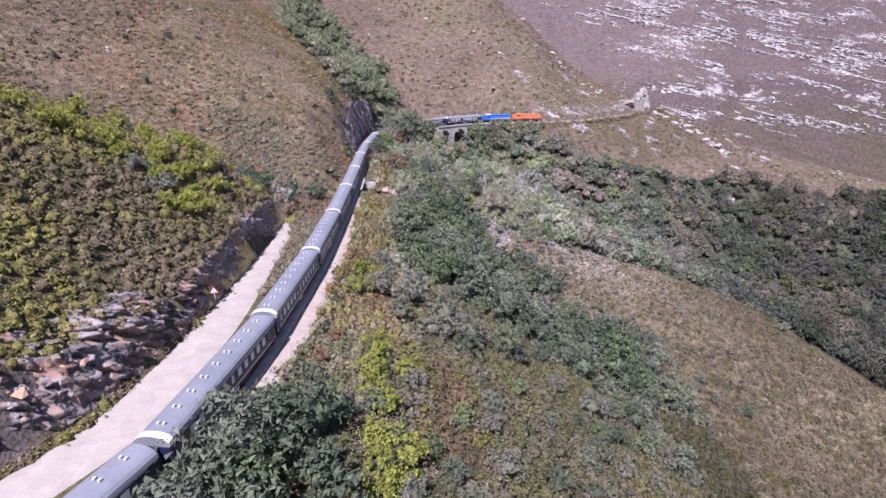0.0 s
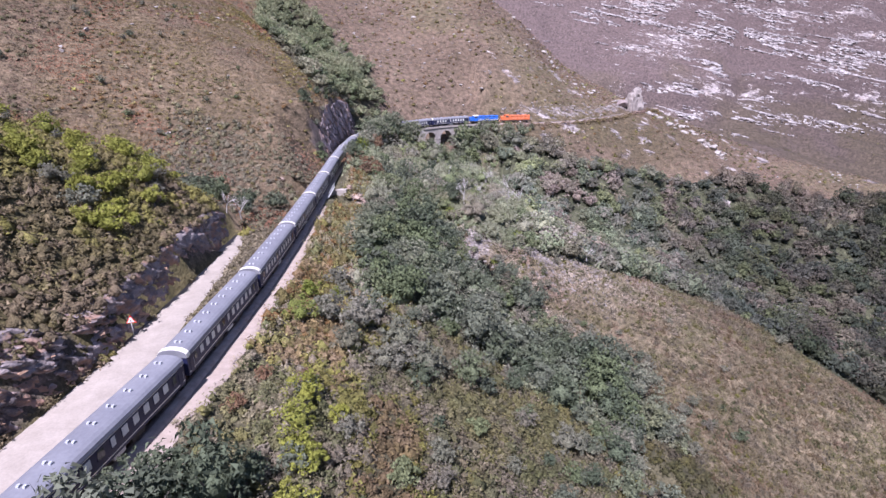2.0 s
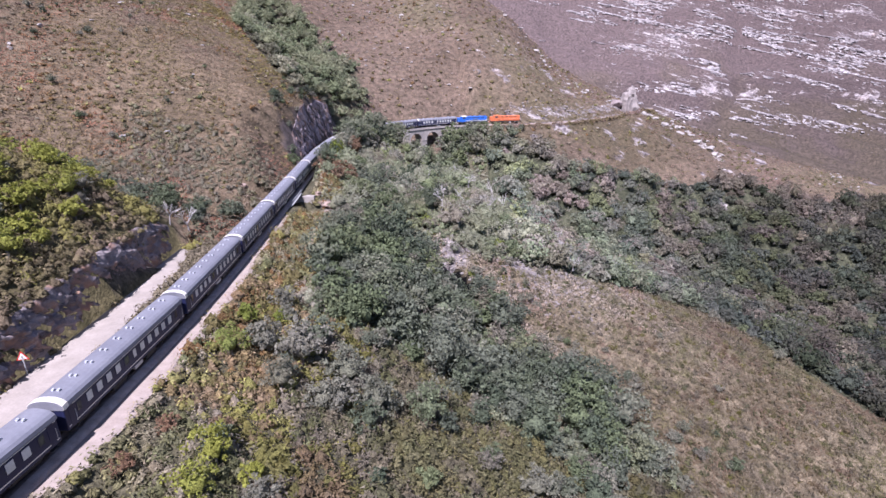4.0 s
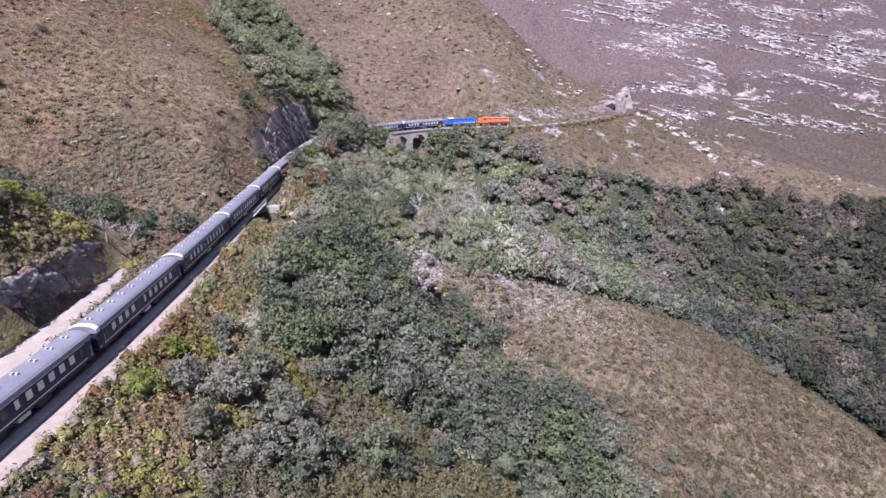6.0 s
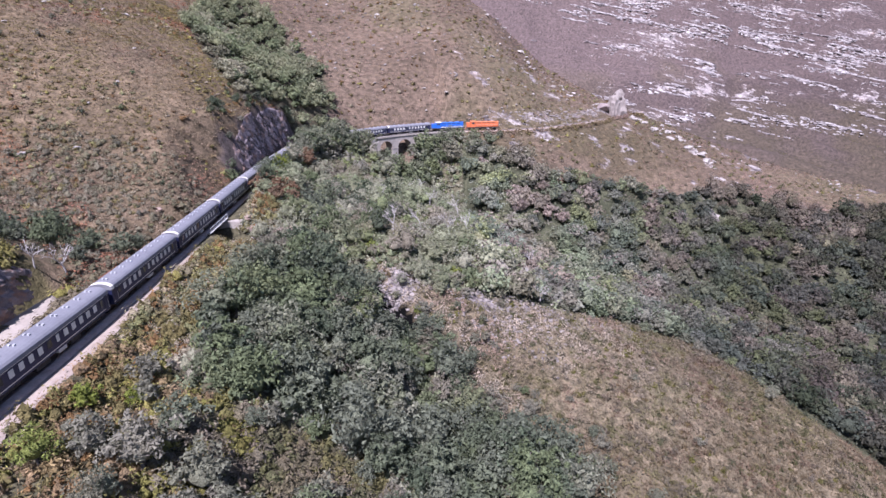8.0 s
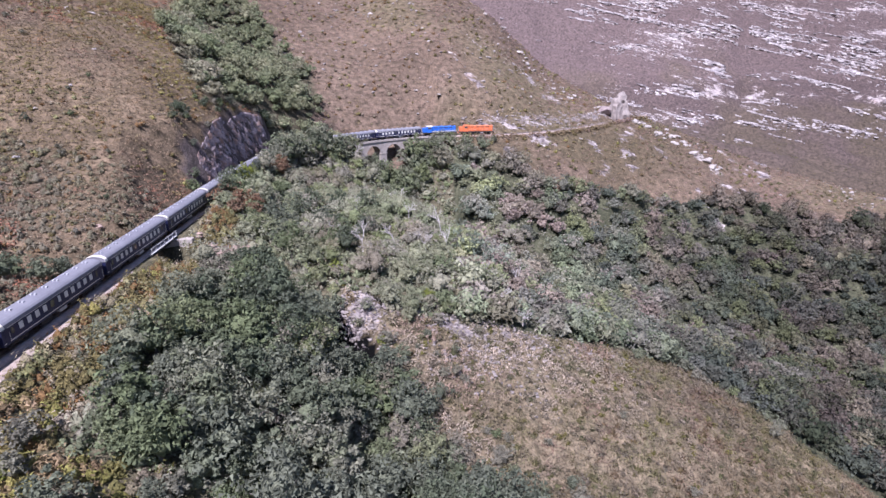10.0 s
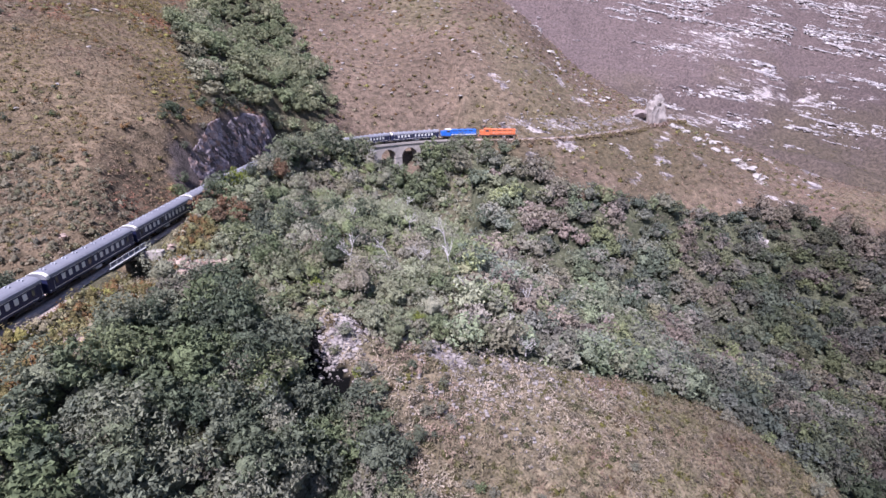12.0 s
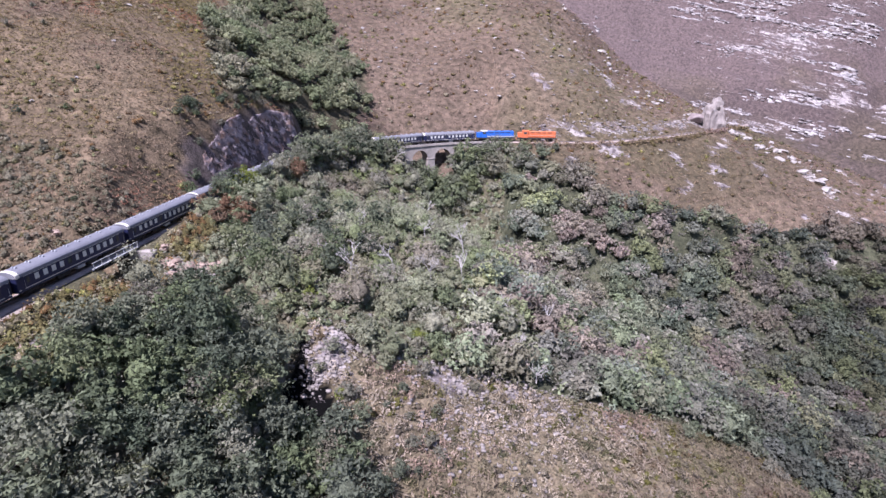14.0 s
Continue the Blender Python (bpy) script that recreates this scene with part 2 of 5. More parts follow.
# ---- the lie of the land ----
GX = np.array([-130, -85, -55, -30, -8, 15, 45, 80, 125, 180, 240.0])
GY = np.array([20, 60, 92, 125, 150, 190, 235, 280, 340.0])
HEIGHTS = [
    (50, 30, 15, 1, -7, -20, -38, -56, -75, -97, -121),
    (49, 32, 23, 4, -3, -16, -36, -53, -69, -88, -111),
    (54, 31, 18, 4, -4, -18, -34, -50, -65, -82, -103),
    (48, 20, 7, 1, -3, -13, -28, -38, -59, -77, -94),
    (54, 29, 16, 8, -3, -9, -23, -36, -56, -74, -87),
    (63, 45, 33, 15, -6, -10, -29, -45, -62, -73, -75),
    (73, 52, 36, 16, -10, -24, -26, -36, -57, -57, -54),
    (80, 53, 32, 25, 15, 12, 9, -5, -20, -34, -38),
    (84, 67, 57, 49, 51, 53, 45, 18, 2, -16, -29),
]


def spline_basis(g, q):
    """Natural cubic spline through the stations g, straight beyond the ends: one row of weights for each q."""
    n, h = len(g), np.diff(g)
    A, B = np.eye(n), np.zeros((n, n))
    for i in range(1, n - 1):
        A[i, i - 1:i + 2] = h[i - 1], 2 * (h[i - 1] + h[i]), h[i]
        B[i, i - 1:i + 2] = 6 / h[i - 1], -6 / h[i - 1] - 6 / h[i], 6 / h[i]
    M, I = np.linalg.solve(A, B), np.eye(n)
    q = np.asarray(q, float)
    qc = np.clip(q, g[0], g[-1])
    k = np.clip(np.searchsorted(g, qc) - 1, 0, n - 2)
    H = h[k]
    a = (g[k + 1] - qc) / H
    b = 1 - a
    S = a[:, None] * I[k] + b[:, None] * I[k + 1] + ((a ** 3 - a) * H * H / 6)[:, None] * M[k] + ((b ** 3 - b) * H * H / 6)[:, None] * M[k + 1]
    s0 = (I[1] - I[0]) / h[0] - h[0] * (2 * M[0] + M[1]) / 6
    s1 = (I[-1] - I[-2]) / h[-1] + h[-1] * (2 * M[-1] + M[-2]) / 6
    return S + np.where(q < g[0], q - g[0], 0)[:, None] * s0 + np.where(q > g[-1], q - g[-1], 0)[:, None] * s1


def curve_through(points, step=1.0):
    """A smooth plan curve through the points, sampled about every step metres."""
    p = np.array(points, float)
    s = np.r_[0, np.cumsum(np.linalg.norm(np.diff(p, axis=0), axis=1))]
    return spline_basis(s, np.arange(0, s[-1], step)) @ p


TRACK = curve_through([(-40, -20), (-27.6, 15), (-23.6, 28), (-21.1, 42), (-20.3, 58), (-20.1, 72), (-20.6, 92), (-22, 118), (-23.4, 140), (-24.9, 162), (-25.8, 185), (-25.2, 205),
                       (-20.5, 226), (-11.5, 243.5), (0, 256), (15, 266), (30, 271), (46, 273), (64, 278), (84, 291), (102, 308), (122, 330), (140, 352)])
TRACK_S = np.r_[0, np.cumsum(np.linalg.norm(np.diff(TRACK, axis=0), axis=1))]
ROAD = curve_through([(-60, -20), (-45, 8), (-36.6, 24), (-31.4, 34), (-29.3, 39.5), (-28.4, 48), (-28, 60), (-28.8, 76), (-30.6, 95), (-35, 105), (-44, 110), (-56, 114)])
GULLY_A = curve_through([(-46, 118), (-32, 126), (-21, 132), (-8, 137), (6, 131), (17, 116), (26, 98), (42, 78)])
GULLY_C = curve_through([(300, 560), (322, 610), (352, 650), (366, 700), (398, 760), (410, 830)], 4.0)
GULLY_B = curve_through([(-50, 292), (-22, 268), (0, 258), (14, 246), (34, 232), (60, 215)])


def track_at(s):
    """Place and heading (radians from +y, to the left) of the track at the length s."""
    x, y = np.interp(s, TRACK_S, TRACK[:, 0]), np.interp(s, TRACK_S, TRACK[:, 1])
    a, b = np.interp(s + 2, TRACK_S, TRACK[:, 0]) - np.interp(s - 2, TRACK_S, TRACK[:, 0]), np.interp(s + 2, TRACK_S, TRACK[:, 1]) - np.interp(s - 2, TRACK_S, TRACK[:, 1])
    return float(x), float(y), math.atan2(-a, b)


def near_curve(c, x, y):
    """Signed distance from a plan curve (to its right: plus) and the length along it."""
    d = np.full(len(x), 999.0)
    s = np.zeros(len(x))
    box_ok = (x > c[:, 0].min() - 45) & (x < c[:, 0].max() + 45) & (y > c[:, 1].min() - 45) & (y < c[:, 1].max() + 45)
    idx = np.nonzero(box_ok)[0]
    tan = np.gradient(c, axis=0)
    for at in range(0, len(idx), 20000):
        ii = idx[at:at + 20000]
        dx, dy = x[ii, None] - c[None, :, 0], y[ii, None] - c[None, :, 1]
        k = np.argmin(dx * dx + dy * dy, axis=1)
        r = np.arange(len(ii))
        ex, ey = dx[r, k], dy[r, k]
        t = tan[k] / np.linalg.norm(tan[k], axis=1)[:, None]
        side = ex * t[:, 1] - ey * t[:, 0]
        d[ii] = np.hypot(ex, ey) * np.where(side >= 0, 1, -1)
        s[ii] = k
    return d, s


S_AT = lambda y0: float(np.interp(y0, TRACK[:, 1], TRACK_S))
BRIDGE = (S_AT(129.2), S_AT(137.8))
VIADUCT = (S_AT(246.5), S_AT(270.6))


def land(x, y):
    """Height of the ground, and how bare of soil it is (0..1), over plan points."""
    x, y = np.asarray(x, float), np.asarray(y, float)
    wx, wy = spline_basis(GX, x), spline_basis(GY, y)
    h = np.einsum("ni,ij,nj->n", wy, np.array(HEIGHTS, float), wx)
    h = np.maximum(h, -110 + 6 * cloudy(x, y, 90, 5))
    h += (cloudy(x, y, 26, 3) - 0.5) * 3.2 + (cloudy(x, y, 6, 9, 3) - 0.5) * 0.9
    h += 4.5 * np.exp(-((x + 43) / 9) ** 2 - ((y - 94) / 9) ** 2)
    da, _ = near_curve(GULLY_A, x, y)
    h -= 6.0 * np.exp(-(da / 4.5) ** 2)
    db, _ = near_curve(GULLY_B, x, y)
    h -= 5.0 * np.exp(-(db / 10.0) ** 2) * np.clip((x + 60) / 50, 0, 1)
    # the railway shelf: cut into the hill on its left, filled on its right
    d, k = near_curve(TRACK, x, y)
    s = TRACK_S[np.clip(k.astype(int), 0, len(TRACK_S) - 1)]
    left_w = np.interp(TRACK[np.clip(k.astype(int), 0, len(TRACK) - 1), 1], (-20, 33, 48, 60, 75, 95, 106, 116), (16, 12.2, 11.1, 10.8, 11.1, 11.6, 11.3, 3.1))
    ty = TRACK[np.clip(k.astype(int), 0, len(TRACK) - 1), 1]
    rocky = np.interp(ty, (100, 106, 166, 171, 214, 220), (1, 0, 0, 1, 1, 0)) * (-d - left_w < np.interp(ty, (50, 66, 104, 170), (2.5, 0.6, 0.6, 2)) + np.interp(ty, (50, 66, 104, 170), (5, 1, 1, 4)) * cloudy(x, y, 9, 23, 2))
    steep = np.interp(ty, (30, 46, 56, 66, 100, 108, 164, 188, 214, 222), (1.9, 2.3, 4.0, 8.0, 9.0, 1.1, 1.1, 5.0, 5.0, 1.2)) * (1 + 0.4 * (cloudy(x, y, 7, 21, 3) - 0.5))
    lo, ro = -d - left_w, d - np.interp(ty, (120, 127, 300), (4.2, 3.2, 3.1))
    near = np.abs(d) < 40
    open_span = ((s > BRIDGE[0]) & (s < BRIDGE[1])) | ((s > VIADUCT[0]) & (s < VIADUCT[1]))
    shelf = near & ~open_span
    cut = np.zeros(len(x))
    m = shelf & (lo > 0)
    capped = np.minimum(h, 0.02 + steep * lo + 0.03 * np.maximum(0, lo - 4) ** 2)
    cut[m] = np.clip((h - capped)[m] * 3, 0, 1) * rocky[m]
    h = np.where(m, np.maximum(capped, -0.9 * lo), h)
    m = shelf & (ro > 0)
    h = np.where(m, np.maximum(np.minimum(h, 0.02 + 1.2 * ro), -0.75 * ro), h)
    m = shelf & (lo <= 0) & (ro <= 0)
    h = np.where(m, 0.0, h)
    m = near & open_span
    h = np.where(m, np.minimum(h, np.where(s > VIADUCT[0], -5.0, -4.0) + 1.1 * np.maximum(0, np.abs(d) - 3.5)), h)
    # rocky bands on the far shoulder
    tt, uu = (x - 123) * -0.832 + (y - 340) * 0.555, (x - 123) * 0.555 + (y - 340) * 0.832
    crest = 6 + np.where(tt > 0, 0.533, 0.2) * tt - 0.45 * uu + (cloudy(x, y, 30, 31) - 0.5) * 8
    front = np.where(y > 250, np.minimum(h, crest), h)
    # the far mountain wall in tilted beds
    lean = y - 563 - 0.145 * (x - 412) + (cloudy(x, y, 160, 41) - 0.5) * 70 + (cloudy(x, y, 40, 43) - 0.5) * 24
    wall = -41 + 0.55 * lean
    bed = (wall + 0.27 * x + (cloudy(x, y, 70, 47) - 0.5) * 9) / 11.0
    ledge = bed - np.floor(bed)
    wall = wall + 11.0 * 0.75 * (np.clip((ledge - 0.55) / 0.3, 0, 1) - ledge) + (cloudy(x, y, 14, 49, 3) - 0.5) * 3
    far = wall > front
    h = np.where(far, wall, front)
    riser = np.exp(-((ledge - 0.7) / 0.2) ** 2)
    patchy = cloudy(x, y * 1.8, 48, 53)
    dc, _ = near_curve(GULLY_C, x, y)
    h = h - np.where(far, 4.0 * np.exp(-(dc / 9.0) ** 2), 0)
    bare = np.where(far, np.clip(0.1 + 0.3 * riser + 1.0 * (patchy - 0.5) - 0.25 * np.exp(-(dc / 7.0) ** 2), 0, 1) * np.clip((wall + 62) / 34, 0.35, 1), 0.0)
    for cx, cy, ra, rb, full in ((14, 133.5, 5, 6, 0.66), (33, 138.5, 7, 4.5, 0.64), (43, 142, 6, 3.5, 0.56), (50, 144.5, 7, 3, 0.48), (-15, 139.8, 5, 2.2, 0.5), (36, 131, 9, 6, 0.36), (-13.5, 112, 2.5, 2, 0.6)):
        bare = np.maximum(bare, full * np.exp(-((x - cx) / ra) ** 2 - ((y - cy) / rb) ** 2) * (0.5 + cloudy(x, y, 5, 57, 3)))
    bare = np.where(far, np.clip(bare + 0.12 * np.clip((wall - 10) / 30, 0, 1) + 0.5 * np.exp(-((wall + 4 + 0.04 * (x - 260)) / 1.6) ** 2) * (x > 190), 0, 1), bare)
    bare = np.where((x > 44) & (y > 262) & ~far, np.maximum(bare, 0.5 * np.exp(-((d + 6.5) / 3.5) ** 2)), bare)
    bare = np.where(far, bare - 0.08 * np.clip((x - 280) / 80, 0, 1), bare)
    rubble = (y > 262) & (x > 30) & (x < 260) & (y < 335) & ~far
    bare = np.where(rubble, np.maximum(bare, 0.62 * np.clip((cloudy(x, y, 11, 87) - 0.56) * 6, 0, 1)), bare)
    bare = np.where(far, bare * np.clip((x - 110) / 140, 0.3, 1), bare)
    bare = np.where(cut > 0.2, -1.0, bare)
    return h, bare, d, s


def zone_masks(x, y, d):
    """Which growth covers the plan points: a dict of masks."""
    z = {}
    tx = np.interp(y, TRACK[:245, 1], TRACK[:245, 0])
    right = (x > tx) & (y < 262 + 0.35 * np.clip(x - 10, 0, 200))
    wob = (cloudy(x, y, 22, 61) - 0.5) * 16
    tree_edge = np.interp(x, (-25, 0, 20, 45, 60, 71, 106, 156, 212, 260), (250, 254, 263, 264, 258, 250, 264, 281, 272, 280)) + wob * 0.4
    grass_edge = np.interp(x, (8, 17, 23, 28, 37, 50, 60, 77, 92, 106, 115, 140, 200), (138, 135, 134, 139, 142, 147, 150, 157, 156, 142, 134, 118, 96)) + wob * 0.25
    grass_left = np.interp(y, (20, 60, 78, 88, 96, 101, 107, 111, 116, 122, 127, 131, 138), (74, 60, 53, 51, 46, 42, 36, 30, 25, 23, 17, 12, 8)) + wob * 0.4
    z["grass"] = right & (x > grass_left) & (y < grass_edge)
    z["forest"] = right & ~z["grass"] & (y < tree_edge) & (y > grass_edge - 6) & (x > 32)
    z["mid"] = right & ~z["grass"] & ~z["forest"] & (y < tree_edge) & (y > 84 + wob) & ((x > tx + 11.5 + wob * 0.2) | (y > 152))
    z["near"] = right & ~z["grass"] & ~z["forest"] & ~z["mid"] & (y < tree_edge)
    clear = (((x - 14.5) / 6) ** 2 + ((y - 130) / 8) ** 2 < 1) | (((x + 13.5) / 5.5) ** 2 + ((y - 138.5) / 3.5) ** 2 < 1)
    z["mid"] &= ~clear
    band_x = np.interp(y, (196, 210, 225, 250, 270, 290, 330, 400), (-33, -37, -41, -46, -50, -58, -86, -120))
    z["band"] = ~right & (np.abs(x - band_x + wob * 0.4) < np.interp(y, (194, 204, 215, 230, 250, 270, 290, 330, 400), (3, 10, 15, 21, 25, 27, 25, 18, 14))) & (y > 194) & (d < np.interp(y, (200, 225, 240), (-9, -6, -4))) & (y < 420)
    z["spur"] = ~right & ~z["band"] & (x < tx) & (y < 103 + 0.1 * (x + 40) + wob * 0.3)
    z["hill"] = ~right & ~z["band"] & ~z["spur"] & (x < np.interp(y, (100, 205, 225, 250, 290, 345), (-20, -26, -40, -52, -72, -104)))
    z["slope"] = ~(right & (y < tree_edge)) & ~z["band"] & ~z["spur"] & ~z["hill"]
    return z


PALETTE = {
    "grass": [(0.19, 0.138, 0.095), (0.22, 0.17, 0.13), (0.15, 0.12, 0.075), (0.26, 0.215, 0.185), (0.14, 0.12, 0.065), (0.22, 0.14, 0.105)],
    "forest": [(0.115, 0.155, 0.085), (0.165, 0.205, 0.115), (0.2, 0.205, 0.155), (0.12, 0.15, 0.105), (0.2, 0.235, 0.11), (0.22, 0.19, 0.15)],
    "mid": [(0.25, 0.285, 0.175), (0.28, 0.305, 0.2), (0.31, 0.315, 0.235), (0.23, 0.275, 0.16), (0.33, 0.32, 0.265), (0.27, 0.315, 0.145), (0.3, 0.265, 0.21)],
    "near": [(0.2, 0.205, 0.11), (0.23, 0.225, 0.11), (0.25, 0.23, 0.175), (0.165, 0.18, 0.1), (0.28, 0.255, 0.215), (0.25, 0.25, 0.08), (0.24, 0.18, 0.115)],
    "band": [(0.13, 0.155, 0.085), (0.155, 0.17, 0.1), (0.18, 0.185, 0.115), (0.12, 0.14, 0.085), (0.19, 0.18, 0.13)],
    "spur": [(0.2, 0.18, 0.075), (0.24, 0.235, 0.065), (0.17, 0.15, 0.075), (0.2, 0.165, 0.1), (0.25, 0.235, 0.07), (0.22, 0.18, 0.11), (0.19, 0.17, 0.115)],
    "hill": [(0.27, 0.195, 0.155), (0.25, 0.205, 0.115), (0.225, 0.21, 0.095), (0.29, 0.225, 0.185), (0.3, 0.265, 0.22), (0.29, 0.2, 0.165), (0.23, 0.205, 0.14)],
    "hollow": [(0.2, 0.185, 0.12), (0.23, 0.205, 0.15), (0.165, 0.165, 0.1), (0.25, 0.22, 0.175), (0.21, 0.165, 0.11)],
    "slope": [(0.27, 0.21, 0.165), (0.25, 0.21, 0.13), (0.3, 0.24, 0.205), (0.22, 0.2, 0.1), (0.29, 0.21, 0.175)],
}


def tones(zone, x, y, seed):
    """Colours for plants: the palette, drifting over the plan and from plant to plant."""
    p = np.array(PALETTE[zone])
    t = np.clip((cloudy(x, y, {"near": 9, "mid": 12, "forest": 14, "band": 14, "slope": 13, "hill": 16}.get(zone, 30), seed) - 0.28) / 0.44, 0, 0.999) * 0.85 + RNG.random(len(x)) * 0.15
    i = np.floor(t * len(p)).astype(int) % len(p)
    j = RNG.integers(0, len(p), len(x))
    own = 0.28 if zone in ("forest", "band", "mid") else 0.2
    c = p[i] * (1 - own) + p[j] * own
    if zone == "hill":
        # yellower heath beside the wooded ravine, greyer near the line
        strip = np.interp(y, (150, 190, 200, 210, 228, 250, 290), (-42, -42, -46, -56, -68, -80, -101))
        near = np.exp(-((x - strip) / 9.0) ** 2) * np.clip((y - 160) / 25, 0, 1)
        c = c * (1 - 0.8 * near[:, None]) + np.array((0.24, 0.228, 0.065)) * 0.8 * near[:, None]
        low = np.clip((x + 72) / 30, 0, 1) * np.clip((185 - y) / 30, 0, 1)
        c = c * (1 - 0.6 * low[:, None]) + np.array((0.27, 0.245, 0.185)) * 0.6 * low[:, None]
        c = c * np.interp(x, (-95, -55, -35), (0.76, 0.95, 1.1))[:, None]
        olive = np.clip((cloudy(x, y, 17, 83) - 0.5) * 7, 0, 1)[:, None] * 0.8
        c = c * (1 - olive) + np.array((0.21, 0.195, 0.08)) * olive
        red = np.clip((cloudy(x, y, 15, 77) - 0.53) * 8, 0, 1)[:, None] * 0.8
        c = c * (1 - red) + np.array((0.37, 0.185, 0.13)) * red
    if zone == "spur":
        strip = (near_curve(TRACK, x, y)[0] > -9.0)[:, None]
        c = np.where(strip, np.array((0.21, 0.19, 0.12)) * (0.8 + 0.5 * RNG.random((len(x), 1))), c)
    if zone == "slope":
        dt = np.abs(near_curve(TRACK, x, y)[0])[:, None]
        green = np.exp(-(dt / 26) ** 2) * np.clip((cloudy(x, y, 18, 85) - 0.35) * 4, 0, 1)[:, None] * np.where(near_curve(TRACK, x, y)[0] > 0, 0.65, 0.2)[:, None]
        c = c * (1 - green) + np.array((0.21, 0.2, 0.085)) * green
    if zone == "near":
        # rust and olive growth close under the line
        dt = near_curve(TRACK, x, y)[0]
        bank = np.clip((13 - dt) / 4, 0, 1) * np.clip((y - 62) / 10, 0, 1)
        rust = np.where(RNG.random(len(x))[:, None] < 0.3, np.array((0.25, 0.16, 0.08)), np.array((0.21, 0.19, 0.09)))
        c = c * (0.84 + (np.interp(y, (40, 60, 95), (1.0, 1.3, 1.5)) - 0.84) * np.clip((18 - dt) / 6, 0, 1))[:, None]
        c = np.where((RNG.random(len(x)) < 0.6 * bank)[:, None], rust, c)
    if zone == "grass":
        high = np.clip((y - 98 - 0.2 * (x - 30)) / 24 + (cloudy(x, y, 14, 79) - 0.5) * 2.0, 0, 1)[:, None] * np.clip((88 - x) / 36, 0.1, 1)[:, None]
        c = c * (1 - 0.85 * high) + np.array((0.56, 0.475, 0.38)) * 0.85 * high
        low = 1 - high
        c = c * (1 - 0.5 * low) + np.array((0.145, 0.118, 0.066)) * 0.7 * low
        rust = np.clip((cloudy(x, y, 8, 99) - 0.56) * 9, 0, 1)[:, None] * 0.6
        c = c * (1 - rust) + np.array((0.34, 0.215, 0.16)) * rust * (0.5 + 0.5 * high)
        green = np.clip((cloudy(x, y, 6, 91) - 0.5) * 7, 0, 1)[:, None] * 0.65
        c = c * (1 - green) + np.array((0.19, 0.18, 0.085)) * green
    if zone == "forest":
        # valley shade put into the leaf colour, deepening to the right and low corner
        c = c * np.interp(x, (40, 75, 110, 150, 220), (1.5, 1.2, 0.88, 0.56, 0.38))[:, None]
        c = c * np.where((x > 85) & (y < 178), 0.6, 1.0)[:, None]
        dry = np.clip((cloudy(x, y, 16, 93) - 0.55) * 8, 0, 1)[:, None] * 0.6
        c = c * (1 - dry) + np.array((0.22, 0.19, 0.14)) * dry
        blue = np.clip((cloudy(x, y, 10, 95) - 0.55) * 8, 0, 1)[:, None] * 0.5
        c = c * (1 - blue) + np.array((0.085, 0.105, 0.085)) * blue
    c = c * np.array({"hill": (0.95, 0.84, 0.8), "spur": (1.08, 1.0, 1.12), "near": (1.1, 1.02, 0.94), "forest": (1.2, 1.1, 1.22), "band": (1.6, 1.58, 1.55), "slope": (0.95, 0.83, 0.85), "mid": (1.06, 1.03, 1.0)}.get(zone, (1.0, 1.0, 1.0)))
    spread = {"forest": 0.6, "grass": 0.5, "near": 0.4, "mid": 0.4}.get(zone, 0.35)
    return 0.8 * c * (1 - spread / 2 + spread * RNG.random((len(x), 1)))


# ---- the ground, one sheet to the horizon ----
def lines(*stretches):
    out = []
    for a, b, step in stretches:
        out.append(np.arange(a, b, step))
    return np.concatenate(out)


XS = lines((-3000, -400, 200), (-400, -110, 8), (-110, -40, 2.0), (-40, 50, 1.3), (50, 150, 2.2), (150, 640, 4.5), (640, 1000, 30), (1000, 3600, 200))
YS = lines((-1500, -100, 200), (-100, 20, 6), (20, 290, 1.5), (290, 400, 2.6), (400, 900, 4.5), (900, 1200, 20), (1200, 4200, 150))
gx, gy = np.meshgrid(XS, YS)
gx, gy = gx.ravel(), gy.ravel()
gh, gbare, gd, gs = land(gx, gy)
nx, ny = len(XS), len(YS)
q = (np.arange(ny - 1)[:, None] * nx + np.arange(nx - 1)[None, :]).ravel()
GROUND_FACES = np.stack([q, q + 1, q + nx + 1, q + nx], axis=1)
gz = zone_masks(gx, gy, gd)
SOIL = {"grass": (0.2, 0.165, 0.115), "forest": (0.08, 0.085, 0.055), "mid": (0.12, 0.11, 0.075), "near": (0.1, 0.092, 0.06), "band": (0.09, 0.08, 0.055),
        "spur": (0.11, 0.095, 0.05), "hill": (0.17, 0.13, 0.09), "slope": (0.15, 0.113, 0.088)}
gtone = np.zeros((len(gx), 3))
for key, mask in gz.items():
    gtone[mask] = SOIL[key]
gtone *= (0.52 + 0.56 * cloudy(gx, gy, 17, 71))[:, None]
patch = np.clip((cloudy(gx, gy, 60, 73) - 0.5) * 5, 0, 1)[:, None]
far_side = (gz["slope"])[:, None]
gtone = np.where(far_side, gtone * (1 - 0.35 * patch) + np.array((0.12, 0.115, 0.06)) * 0.35 * patch, gtone)
below = np.exp(-((gd - 14) / 26) ** 2)[:, None] * (gz["slope"] & (gx > 30) & (gy < 380))[:, None] * np.clip((cloudy(gx, gy, 20, 97) - 0.3) * 4, 0, 1)[:, None]
gtone = gtone * (1 - 0.75 * below) + np.array((0.1, 0.084, 0.052)) * 0.6 * below
gtone = np.where((gbare < -0.5)[:, None], np.array((0.1, 0.082, 0.08)), gtone)
far_wall = np.clip((gy - 380) / 60, 0, 1)[:, None]
